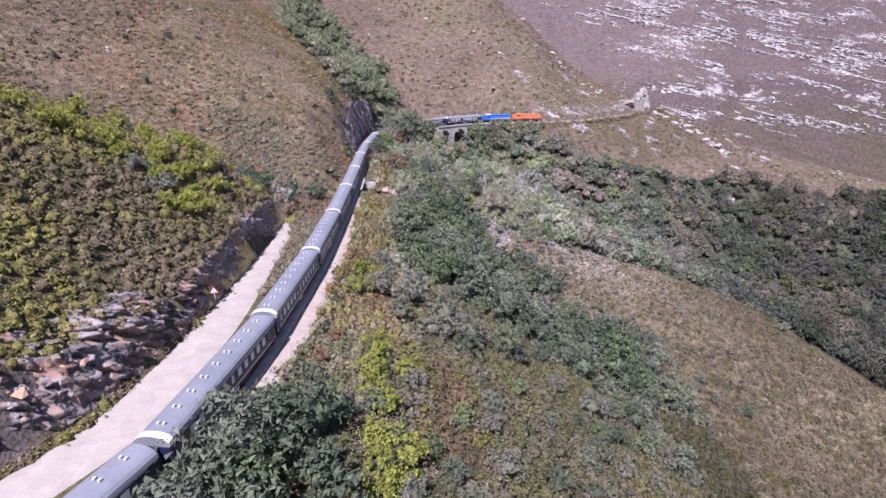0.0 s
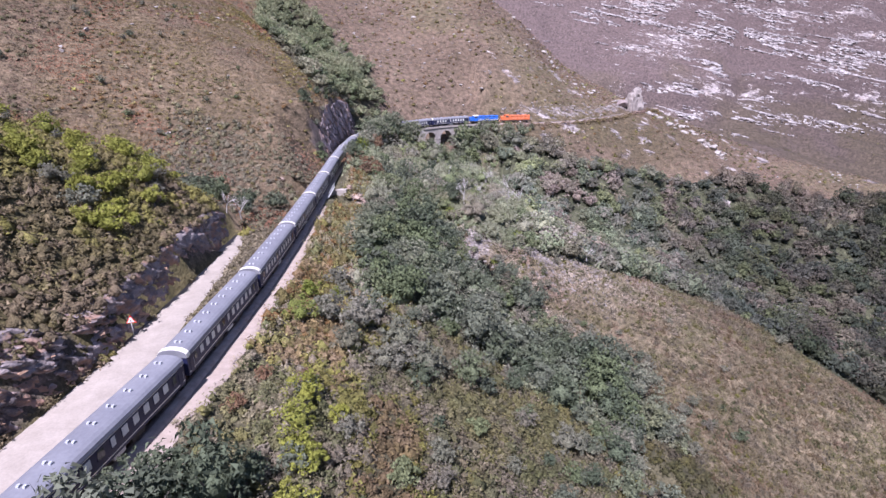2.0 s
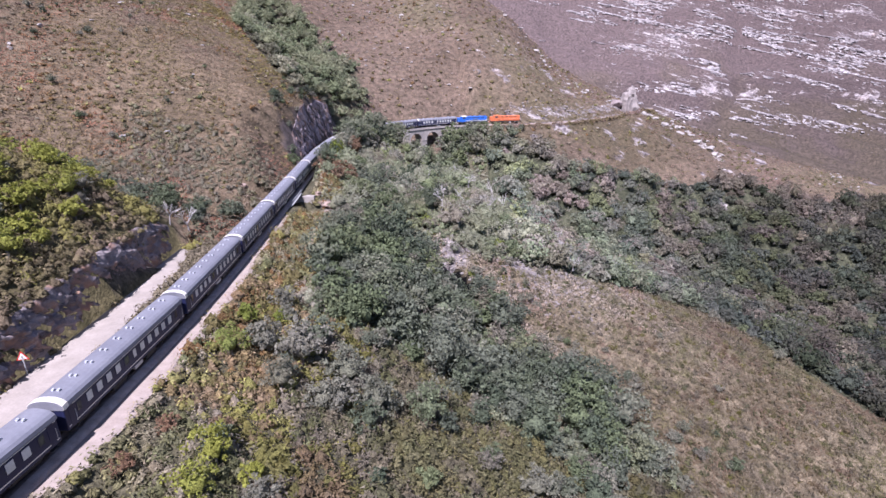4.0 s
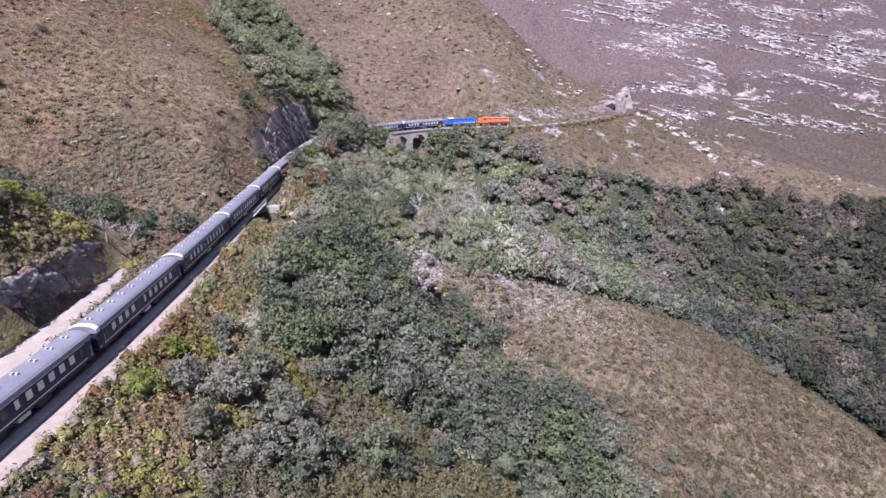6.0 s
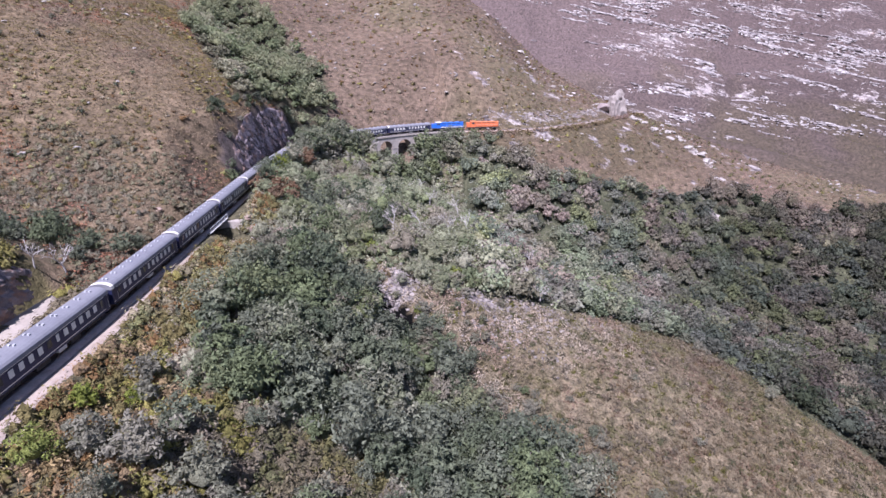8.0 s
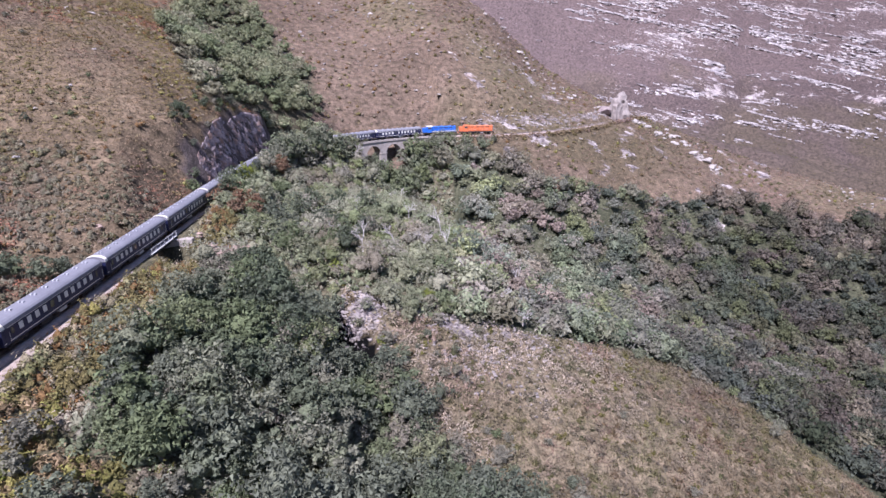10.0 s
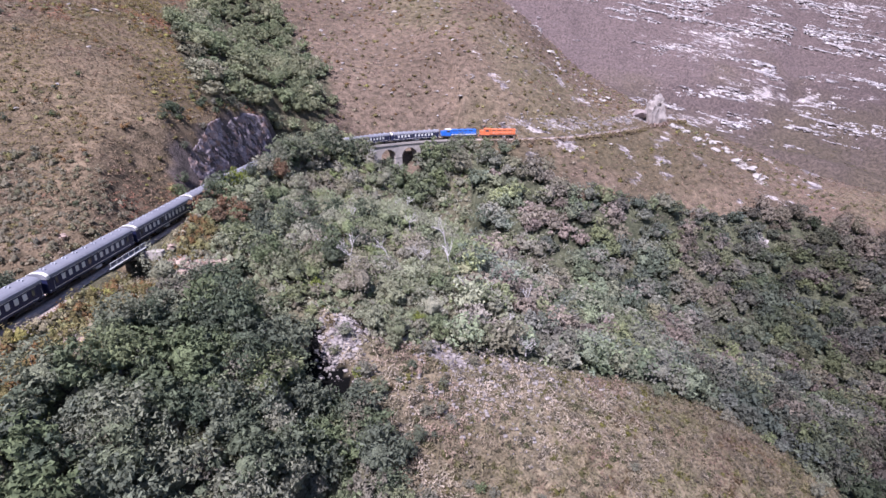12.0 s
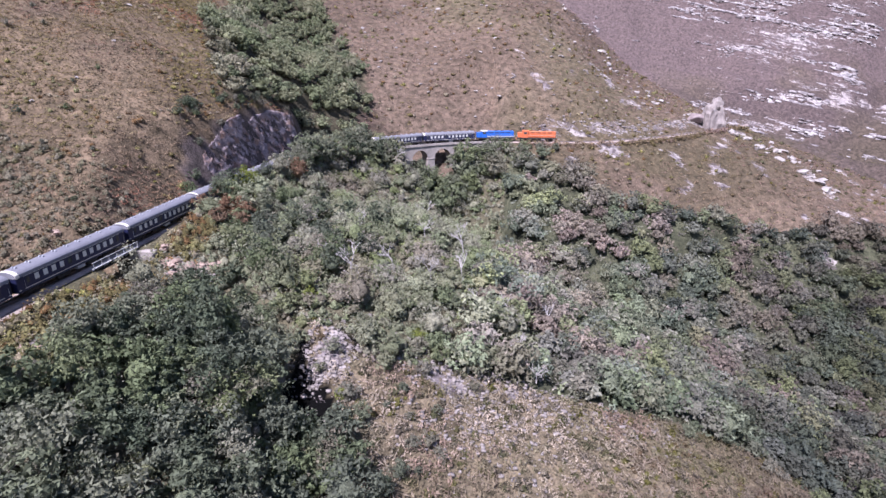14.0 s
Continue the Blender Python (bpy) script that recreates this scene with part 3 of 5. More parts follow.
gtone = gtone * (1 - far_wall) + far_wall * (np.array((0.104, 0.08, 0.08)) * np.interp(gx, (200, 330, 480), (1.0, 0.92, 0.8))[:, None] + np.array((-0.004, 0.0, -0.014)) * np.clip((4 - gh) / 60 + (cloudy(gx, gy, 40, 89) - 0.5) * 2.5, 0, 1)[:, None])
gtone *= np.where((gy > 400) & (gh < 5), 0.82, 1.0)[:, None]
ground = from_arrays("ground", np.c_[gx, gy, gh], GROUND_FACES, MAT_GROUND, gtone, True)
at = ground.data.attributes.new("bare", "FLOAT", "POINT")
at.data.foreach_set("value", np.ascontiguousarray(np.clip(gbare, 0, 1), np.float32))
tagged(ground, "steep heath-covered mountain hillsides with rocky beds and a wooded valley", "ground", kind="structure")


# ---- growth ----
def scatter(x0, x1, y0, y1, gap, jitter=0.5):
    a, b = np.meshgrid(np.arange(x0, x1, gap), np.arange(y0, y1, gap))
    a, b = a.ravel(), b.ravel()
    return a + RNG.uniform(-jitter, jitter, len(a)) * gap, b + RNG.uniform(-jitter, jitter, len(b)) * gap


def leaf_cloud(centre, size, k, leaf, low=-0.15, up=0.4, slim=0.5, wild=0.5, rise=0.3):
    """k small leaf sprays on the shell of each ellipsoid, wild in their turn, rising upwards: verts (n*k*3, 3)."""
    n = len(centre)
    zc = RNG.uniform(low, 1, (n, k))
    an = RNG.uniform(0, 2 * np.pi, (n, k))
    rr = np.sqrt(np.maximum(0, 1 - zc * zc))
    dirs = np.stack([rr * np.cos(an), rr * np.sin(an), zc], axis=2)
    lump = 0.6 + 0.5 * RNG.random((n, k, 1))
    pos = centre[:, None, :] + dirs * size[:, None, :] * lump
    nor = dirs + RNG.normal(0, wild, (n, k, 3)) + np.array((0, 0, up))
    nor /= np.linalg.norm(nor, axis=2, keepdims=True)
    way = RNG.normal(0, 0.5, (n, k, 3)) + np.array((0, 0, rise))
    v = np.cross(nor, way)
    v /= np.linalg.norm(v, axis=2, keepdims=True) + 1e-9
    u = np.cross(v, nor)
    s = (leaf * RNG.uniform(0.55, 1.5, (n, k)))[:, :, None] if np.ndim(leaf) == 0 else (leaf[:, None] * RNG.uniform(0.55, 1.5, (n, k)))[:, :, None]
    tri = np.stack([pos + s * 1.1 * u, pos + s * (-0.6 * u + slim * v), pos + s * (-0.6 * u - slim * v)], axis=2)
    return tri.reshape(-1, 3)


def ball_mesh(fine):
    """Corners and triangles of a unit ball: 8 or 32 triangles."""
    v = [Vector(q) for q in ((1, 0, 0), (-1, 0, 0), (0, 1, 0), (0, -1, 0), (0, 0, 1), (0, 0, -1))]
    f = [(0, 2, 4), (2, 1, 4), (1, 3, 4), (3, 0, 4), (2, 0, 5), (1, 2, 5), (3, 1, 5), (0, 3, 5)]
    if fine:
        mids, out = {}, []

        def mid(a, b):
            key = (min(a, b), max(a, b))
            if key not in mids:
                v.append(((v[a] + v[b]) / 2).normalized())
                mids[key] = len(v) - 1
            return mids[key]

        for a, b, c in f:
            ab, bc, ca = mid(a, b), mid(b, c), mid(c, a)
            out += [(a, ab, ca), (ab, b, bc), (ca, bc, c), (ab, bc, ca)]
        f = out
    return np.array([tuple(q) for q in v]), np.array(f)


def insides(centre, size, fine):
    """Uneven closed lumps inside the leaf shells: verts, faces."""
    bv, bf = ball_mesh(fine)
    n = len(centre)
    v = centre[:, None, :] + bv[None] * size[:, None, :] * (0.5 + 0.32 * RNG.random((n, len(bv), 1)))
    f = bf[None] + (np.arange(n) * len(bv))[:, None, None]
    return v.reshape(-1, 3), f.reshape(-1, 3), len(bv)


def bush_mass(name, centre, size, k, leaf, tone, mat, low=-0.15, inner=None, up=0.4, slim=0.5, rise=0.3):
    """Leaf sprays, with small shaded lumps inside where inner names their material, as one mesh."""
    verts = leaf_cloud(centre, size, k, leaf, low, up, slim, 0.5, rise)
    faces = np.arange(len(verts)).reshape(-1, 3)
    n = len(faces)
    t = None if tone is None else np.repeat(tone, k * 3, axis=0)
    if inner:
        iv, fi, per = insides(centre, size, False)
        faces = np.concatenate([faces, fi + len(verts)])
        verts = np.concatenate([verts, iv])
        t = None if tone is None else np.concatenate([t, np.repeat(tone, per, axis=0)])
    return from_arrays(name, verts, faces, mat, t, False, inner, n)


def shrubs(name, label, x, y, zone, k, r0, r1, tall, leaf, seed, palette="", thin=0.0, gain=1.0, inner=None, low=0.0, up=0.4, slim=0.45, rise=0.4, mat=MAT_SHRUB):
    """One spread of shrubs over plan points."""
    h, bare, d, s = land(x, y)
    rd, _ = near_curve(ROAD, x, y)
    zm = zone_masks(x, y, d)[zone]
    left_w = np.interp(y, (33, 48, 60, 75, 95, 106, 116), (12.2, 11.1, 10.8, 11.1, 11.6, 11.3, 3.1))
    on_shelf = (d < np.interp(y, (20, 85, 105, 124), (4.1, 3.9, 3.2, 3.0))) & (d > np.interp(y, (55, 70, 82), (-6.5, -4.6, -3.4))) & (np.abs(h) < 0.5)
    keep = zm & ~on_shelf & (np.abs(rd) > np.interp(y, (50, 75, 92), (3.0, 2.5, 2.1))) & (bare < 0.3 + 0.35 * RNG.random(len(x))) & (bare > -0.5) & (cloudy(x, y, 9, seed + 5) >= thin)
    x, y, h = x[keep], y[keep], h[keep]
    if not len(x):
        return None
    r = RNG.uniform(r0, r1, len(x)) * (0.7 + 0.6 * cloudy(x, y, 12, seed + 3))
    size = np.c_[r * RNG.uniform(0.8, 1.2, len(x)), r * RNG.uniform(0.8, 1.2, len(x)), r * tall * RNG.uniform(0.7, 1.3, len(x))]
    tone = tones(palette or zone, x, y, seed) * gain
    return tagged(bush_mass(name, np.c_[x, y, h + 0.1 * r], size, k, leaf * np.sqrt(r), tone, mat, low, inner, up, slim, rise), label, "shrubs", kind="stuff")


hx, hy = scatter(-125, -20, 100, 235, 1.0)
shrubs("heath", "low mauve, tan and olive heath covering the hillside", hx, hy, "hill", 16, 0.5, 1.0, 0.55, 0.22, 101, up=0.6)
hx, hy = scatter(-150, -40, 235, 345, 2.0)
shrubs("heath", "low mauve and olive heath on the upper hillside", hx, hy, "hill", 18, 0.8, 1.7, 0.5, 0.26, 101, up=0.6)
hx, hy = scatter(-62, -22, 104, 152, 1.5)
shrubs("scrub", "dense grey-olive and brown bushes in the hollow", hx, hy, "hill", 36, 0.6, 1.35, 0.95, 0.19, 133, palette="hollow", inner=MAT_INNER, low=-0.1)
hx, hy = scatter(-110, -22, 120, 235, 2.0)
shrubs("scrub", "grey and olive bushes on the lower hillside", hx, hy, "hill", 30, 0.5, 1.1, 0.75, 0.2, 127, palette="near", thin=0.47, gain=0.85, inner=MAT_INNER, low=-0.1)
hx, hy = scatter(-105, -22, -15, 108, 1.1)
shrubs("fynbos_bushes", "dense yellow-green bushes on the spur above the cutting", hx, hy, "spur", 24, 0.7, 1.5, 0.85, 0.2, 103, inner=MAT_INNER, low=-0.1)
hx, hy = scatter(-18, 40, 18, 152, 1.0)
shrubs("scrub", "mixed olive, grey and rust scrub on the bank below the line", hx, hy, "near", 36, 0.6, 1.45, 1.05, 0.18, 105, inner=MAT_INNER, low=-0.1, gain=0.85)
hx, hy = scatter(40, 104, 10, 112, 1.5)
shrubs("scrub", "grey-green scrub on the bank below the dry spur", hx, hy, "near", 36, 0.8, 1.7, 0.95, 0.2, 105, inner=MAT_INNER, low=-0.1, gain=0.5)
hx, hy = scatter(-30, 110, -30, 18, 3.0)
shrubs("scrub", "grey-green scrub at the foot of the near bank", hx, hy, "near", 16, 1.4, 2.6, 0.9, 0.3, 105, inner=MAT_INNER, low=-0.1)
hx, hy = scatter(4, 190, 10, 172, 1.1)
shrubs("dry_grass_tufts", "dry tan and brown grass and heath on the spur", hx, hy, "grass", 18, 0.5, 1.3, 1.0, 0.29, 107, up=0.25, slim=0.32, rise=0.9, mat=MAT_GRASS)
hx, hy = scatter(4, 170, 40, 168, 1.9)
shrubs("scrub", "low grey-olive scrub scattered over the dry spur", hx, hy, "grass", 30, 0.45, 1.2, 0.9, 0.22, 115, palette="near", thin=0.36, gain=0.62, inner=MAT_INNER)
hx, hy = scatter(-24, 60, 80, 265, 1.5)
shrubs("undergrowth", "grey-green undergrowth between the trees", hx, hy, "mid", 26, 0.9, 1.7, 1.0, 0.2, 109, gain=0.9, inner=MAT_INNER, low=-0.1)
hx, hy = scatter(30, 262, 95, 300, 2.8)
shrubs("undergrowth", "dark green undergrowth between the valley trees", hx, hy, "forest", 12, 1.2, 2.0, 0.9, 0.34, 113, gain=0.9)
hx, hy = scatter(-90, 260, 245, 420, 2.1)
shrubs("far_heath", "low mauve-brown and olive heath on the far slope", hx, hy, "slope", 12, 0.8, 1.7, 0.4, 0.26, 111, up=0.8)
hx, hy = scatter(-70, 250, 256, 400, 4.4)
shrubs("far_heath", "round olive bushes on the far slope beside the line", hx, hy, "slope", 26, 0.6, 1.6, 0.8, 0.26, 129, palette="near", thin=0.46, gain=0.7, inner=MAT_INNER)
hx, hy = scatter(150, 470, 385, 590, 4.2)
shrubs("far_heath", "dark olive bushes at the foot of the far mountain", hx, hy, "slope", 8, 0.9, 1.9, 0.6, 0.3, 119, palette="near", thin=0.4, gain=0.6)


# ---- trees ----
def crown_clumps(r, tall, n, count):
    """Clumps of count uneven crowns of n clumps each: places about the tree's foot, and sizes, (n * count, 3)."""
    lean, lop = RNG.uniform(0, 6.28, count), RNG.uniform(0.05, 0.35, count)
    cs, ss = [], []
    for i in range(n):
        a, up = i * 2.4 + lean + RNG.uniform(-0.6, 0.6, count), -0.3 + 1.27 * (i + 0.5) / n
        out = r * RNG.uniform(0.3, 1.12, count) * math.sqrt(max(0.04, 1 - up * up)) * (1 + lop * np.cos(a - lean))
        cs.append(np.c_[out * np.cos(a), out * np.sin(a), r * tall * (0.9 + 0.72 * up * RNG.uniform(0.6, 1.3, count))])
        q = r * RNG.uniform(0.55, 1.45, count) / n ** 0.45
        ss.append(np.c_[q * RNG.uniform(0.8, 1.35, count), q * RNG.uniform(0.8, 1.35, count), q * RNG.uniform(0.65, 1.15, count)])
    return np.concatenate(cs), np.concatenate(ss)


def crown_mesh(name, foot, r, tall, n, k, leaf, tone, mat, inner):
    """Crowns of leaf sprays in clumps round a twiggy core, standing at foot, as one mesh."""
    c, sz = crown_clumps(r, tall, n, len(foot))
    c = c + np.tile(foot, (n, 1))
    verts = leaf_cloud(c, sz, k, leaf, -0.6, 0.35, 0.5, 0.6, 0.2)
    faces = np.arange(len(verts)).reshape(-1, 3)
    m = len(faces)
    iv, fi, per = insides(foot + np.c_[0 * r, 0 * r, 0.78 * r * tall], np.c_[r * 0.7, r * 0.7, r * tall * 0.6], True)
    t = None
    if tone is not None:
        clump = np.tile(tone, (n, 1)) * RNG.uniform(0.88, 1.12, (n * len(foot), 1))
        t = np.concatenate([np.repeat(clump, k * 3, axis=0), np.repeat(tone, per, axis=0)])
    return from_arrays(name, np.concatenate([verts, iv]), np.concatenate([faces, fi + len(verts)]), mat, t, False, inner, m)


def tree_kind(seed, r, height, k, leaf, mat, title="tree"):
    """Trunk with limbs, and an uneven crown round many clumps."""
    rnd = random.Random(seed)
    bm = bmesh.new()
    cyl(bm, (0, 0, -0.8), (0.15 * r, 0, height * 0.45), 0.06 * r + 0.06, 0.04 * r + 0.03, 7)
    for i in range(5):
        a = i * 1.26 + rnd.uniform(-0.4, 0.4)
        cyl(bm, (0.12 * r, 0, height * 0.36), (0.6 * r * math.cos(a), 0.6 * r * math.sin(a), height * rnd.uniform(0.5, 0.75)), 0.03 * r + 0.02, 0.02, 5)
    thing = new(title, None)
    part("trunk", bm, MAT_BARK, thing)
    one = np.ones(1)
    crown = crown_mesh("crown", np.array([[0.08 * r, 0, height * 0.08]]), one * r, one * height / r * 0.56, 26, k // 26, leaf, None, mat[0], mat[1])
    crown.parent = thing
    return thing


def crown_material(name, cols, through_light=0.28):
    """Leaves that differ from tree to tree and from spray to spray."""
    m = Mat(name, 0.7, 0.0, 0.1)
    rnd = m.t.nodes.new("ShaderNodeObjectInfo").outputs["Random"]
    stops = [((i + 0.5) / len(cols), c) for i, c in enumerate(cols)]
    isl = m.t.nodes.new("ShaderNodeNewGeometry").outputs["Random Per Island"]
    shade = m.ramp(isl, ((0.0, (0.5, 0.5, 0.5)), (0.5, (0.8, 0.8, 0.8)), (1.0, (1.12, 1.12, 1.08))))
    col = m.mix(1.0, m.ramp(rnd, stops), shade, "MULTIPLY")
    m.colour(col)
    tr = m.t.nodes.new("ShaderNodeBsdfTranslucent")
    m.link(col, tr.inputs[0])
    mx = m.t.nodes.new("ShaderNodeMixShader")
    mx.inputs[0].default_value = through_light
    m.link(m.b.outputs[0], mx.inputs[1])
    m.link(tr.outputs[0], mx.inputs[2])
    m.link(mx.outputs[0], m.t.nodes["Material Output"].inputs[0])
    return m.m, inner_material(name + "_inside", cols)


MAT_CROWN_MID = crown_material("crown_leaves", [(0.17, 0.19, 0.12), (0.2, 0.21, 0.145), (0.22, 0.222, 0.165), (0.155, 0.18, 0.11), (0.19, 0.215, 0.11), (0.21, 0.19, 0.15)])
MAT_CROWN_LIME = crown_material("lime_leaves", [(0.19, 0.22, 0.045), (0.22, 0.25, 0.07)])


def ground_z(x, y):
    return float(land(np.array([x]), np.array([y]))[0][0])


def forest_mass(name, label, x, y, zone, k, r0, r1, leaf, seed, up=(1.1, 1.7), clumps=16):
    """Tree crowns too many to count, as one spread of leaf sprays."""
    h, bare, d, s = land(x, y)
    keep = zone_masks(x, y, d)[zone] & (np.abs(d) > 5.5) & (bare < 0.4) & (bare > -0.5)
    x, y, h = x[keep], y[keep], h[keep]
    n = len(x)
    r = r0 + (r1 - r0) * RNG.random(n) ** 1.4
    # the shaded look of the lower wood is painted in: tone falls below y = 152
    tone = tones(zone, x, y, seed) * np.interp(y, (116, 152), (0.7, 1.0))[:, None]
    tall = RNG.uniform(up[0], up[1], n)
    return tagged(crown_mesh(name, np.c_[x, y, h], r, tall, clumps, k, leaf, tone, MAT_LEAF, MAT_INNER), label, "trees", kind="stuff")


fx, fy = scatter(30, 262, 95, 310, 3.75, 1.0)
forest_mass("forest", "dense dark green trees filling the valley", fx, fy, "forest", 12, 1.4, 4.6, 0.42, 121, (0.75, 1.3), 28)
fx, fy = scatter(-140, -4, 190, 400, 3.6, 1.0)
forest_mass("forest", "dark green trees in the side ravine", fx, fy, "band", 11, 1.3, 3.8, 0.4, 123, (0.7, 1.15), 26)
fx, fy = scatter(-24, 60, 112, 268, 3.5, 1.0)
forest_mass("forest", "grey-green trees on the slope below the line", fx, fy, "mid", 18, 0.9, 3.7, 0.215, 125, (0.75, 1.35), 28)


# ---- railway ----
def ribbon(name, c, w0, w1, z, material, thick=0.25, label="", category=""):
    """A strip with thickness along a plan curve, from w0 to w1 to its right."""
    t = np.gradient(c, axis=0)
    t /= np.linalg.norm(t, axis=1)[:, None]
    nrm = np.c_[t[:, 1], -t[:, 0]]
    a, b = c + nrm * np.reshape(w0, (-1, 1)), c + nrm * np.reshape(w1, (-1, 1))
    n = len(c)
    zz = z + 0.02 * np.sin(np.arange(n) * 0.7)
    v = np.concatenate([np.c_[a, zz], np.c_[b, zz], np.c_[a + nrm * -0.3, zz - thick], np.c_[b + nrm * 0.3, zz - thick]])
    i = np.arange(n - 1)
    f = np.concatenate([np.c_[i, i + n, i + n + 1, i + 1], np.c_[i + 2 * n, i, i + 1, i + 1 + 2 * n], np.c_[i + n, i + 3 * n, i + 1 + 3 * n, i + n + 1]])
    return tagged(from_arrays(name, v, f, material, None, True), label, category, kind="structure")


ROAD_HALF = np.interp(ROAD[:, 1], (40, 58, 72, 92), (2.7, 2.6, 2.1, 1.7))
ribbon("road", ROAD, -ROAD_HALF, ROAD_HALF, 0.06, MAT_ROAD, 0.2, "pale gravel service road beside the railway", "road")
ribbon("railway_bed", TRACK, -1.6, 1.6, 0.32, MAT_BALLAST, 0.4, "pinkish brown ballast bed under the rails", "railway")
ribbon("verge", TRACK[38:int(S_AT(123.5))], 1.75, np.interp(TRACK[38:int(S_AT(123.5)), 1], (20, 85, 105, 124), (4.0, 3.8, 3.2, 2.8)) + 0.25 * np.sin(TRACK[38:int(S_AT(123.5)), 1] * 0.9) + 0.2 * np.sin(TRACK[38:int(S_AT(123.5)), 1] * 2.3), 0.05, MAT_VERGE, 0.15, "dusty pinkish verge along the ballast", "verge")
for off in (-0.57, 0.5):
    ribbon("rail", TRACK, off, off + 0.07, 0.5, MAT_RAIL, 0.14, "steel running rail", "rail")


# ---- train ----
def roof_shape(bm, length, half, z0, rise, over=0.0):
    """An arched roof along y with closed ends."""
    prof = []
    for i in range(11):
        a = math.pi * i / 10
        prof.append((-(half + over) * math.cos(a), z0 + rise * math.sin(a) ** 0.8))
    prof = [(-(half + over), z0 - 0.08)] + prof + [(half + over, z0 - 0.08)]
    rows = [[bm.verts.new((x, y, z)) for x, z in prof] for y in (-length / 2, length / 2)]
    for i in range(len(prof) - 1):
        bm.faces.new((rows[0][i], rows[1][i], rows[1][i + 1], rows[0][i + 1]))
    bm.faces.new(rows[0])
    bm.faces.new(rows[1][::-1])
    bmesh.ops.recalc_face_normals(bm, faces=bm.faces)
    return bm


def bogie(parent, y, wheel_r=0.43):
    b = part("bogie", box(bmesh.new(), 0, 0, 0.6, 1.7, 0.5, 0.26, 0.03), MAT_UNDER, parent)
    b.location = (0, y, 0)
    for sx in (-0.95, 0.95):
        part("side_frame", box(bmesh.new(), sx, 0, 0.55, 0.14, 2.9, 0.28, 0.03), MAT_UNDER, b)
    for dy in (-1.05, 1.05):
        for dx in (-0.56, 0.56):
            part("wheel", cyl(bmesh.new(), (dx - 0.06, dy, wheel_r), (dx + 0.06, dy, wheel_r), wheel_r, seg=14), MAT_UNDER, b)
    return b


def coach():
    """A long dark blue sleeping coach with a grey arched roof."""
    L, W = 20.2, 2.84
    thing = new("railway_coach", None)
    bm = box(bmesh.new(), 0, 0, 2.02, W, L, 2.1, 0.05)
    part("body", bm, MAT_BODY, thing)
    part("roof", roof_shape(bmesh.new(), L + 0.1, W / 2, 3.1, 0.78, 0.05), MAT_ROOF, thing, "grey painted arched roof")
    part("end_band", roof_shape(bmesh.new(), 0.62, W / 2, 3.1, 0.8, 0.075), MAT_CREAM, thing, "cream roof end").location = (0, -L / 2 + 0.3, 0.02)
    for sx in (-1, 1):
        part("stripe", box(bmesh.new(), sx * (W / 2 + 0.008), 0, 1.32, 0.02, L - 0.3, 0.09), MAT_CREAM, thing)
        part("waist_rail", box(bmesh.new(), sx * (W / 2 + 0.008), 0, 2.95, 0.02, L - 0.3, 0.05), MAT_CREAM, thing)
        for i in range(13):
            y = -L / 2 + 1.7 + i * (L - 3.4) / 12
            wide = 0.5 if i in (0, 12, 6) else 0.72
            w = part("window", box(bmesh.new(), sx * (W / 2 + 0.012), y, 2.32, 0.035, wide, 0.84, 0.01), MAT_GLASS if i in (0, 5, 12) else MAT_BLIND, thing)
            part("window_frame", box(bmesh.new(), sx * (W / 2 + 0.006), y, 2.32, 0.03, wide + 0.14, 0.98, 0.01), MAT_BODY, w)
        for ye in (-L / 2 + 0.75, L / 2 - 0.75):
            dr = part("door", box(bmesh.new(), sx * (W / 2 + 0.01), ye, 2.05, 0.03, 0.62, 1.95, 0.01), MAT_BODY, thing)
            part("handle", cyl(bmesh.new(), (sx * (W / 2 + 0.05), ye + 0.4, 1.4), (sx * (W / 2 + 0.05), ye + 0.4, 2.4), 0.02, seg=6), MAT_STEEL, dr)
            part("step", box(bmesh.new(), sx * (W / 2 - 0.15), ye, 0.72, 0.3, 0.6, 0.05), MAT_UNDER, thing)
    for i in range(9):
        y = -L / 2 + 1.5 + i * (L - 3.0) / 8
        for dx in (-0.24, 0.24):
            part("vent", cyl(box(bmesh.new(), dx, y, 3.93, 0.2, 0.3, 0.16, 0.02), (dx, y, 3.85), (dx, y, 4.05), 0.09, 0.12, 8), MAT_VENT, thing)
    part("underframe", box(bmesh.new(), 0, 0, 0.93, 2.3, L - 0.6, 0.2), MAT_UNDER, thing)
    for y, ln, hgt in ((-2.6, 2.2, 0.5), (0.6, 1.4, 0.42), (3.0, 1.8, 0.5)):
        for sx in (-1, 1):
            part("equipment_box", box(bmesh.new(), sx * 0.95, y, 0.86 - hgt / 2, 0.55, ln, hgt, 0.03), MAT_STEEL if ln < 1.5 else MAT_UNDER, thing)
    for sy in (-1, 1):
        bogie(thing, sy * (L / 2 - 3.0))
        g = box(bmesh.new(), 0, sy * (L / 2 + 0.22), 2.0, 1.1, 0.44, 2.1, 0.03)
        part("gangway", g, MAT_UNDER, thing)
    return tagged(thing, "dark blue railway coach with grey arched roof and cream lining", "railway coach", "coaches of the train")


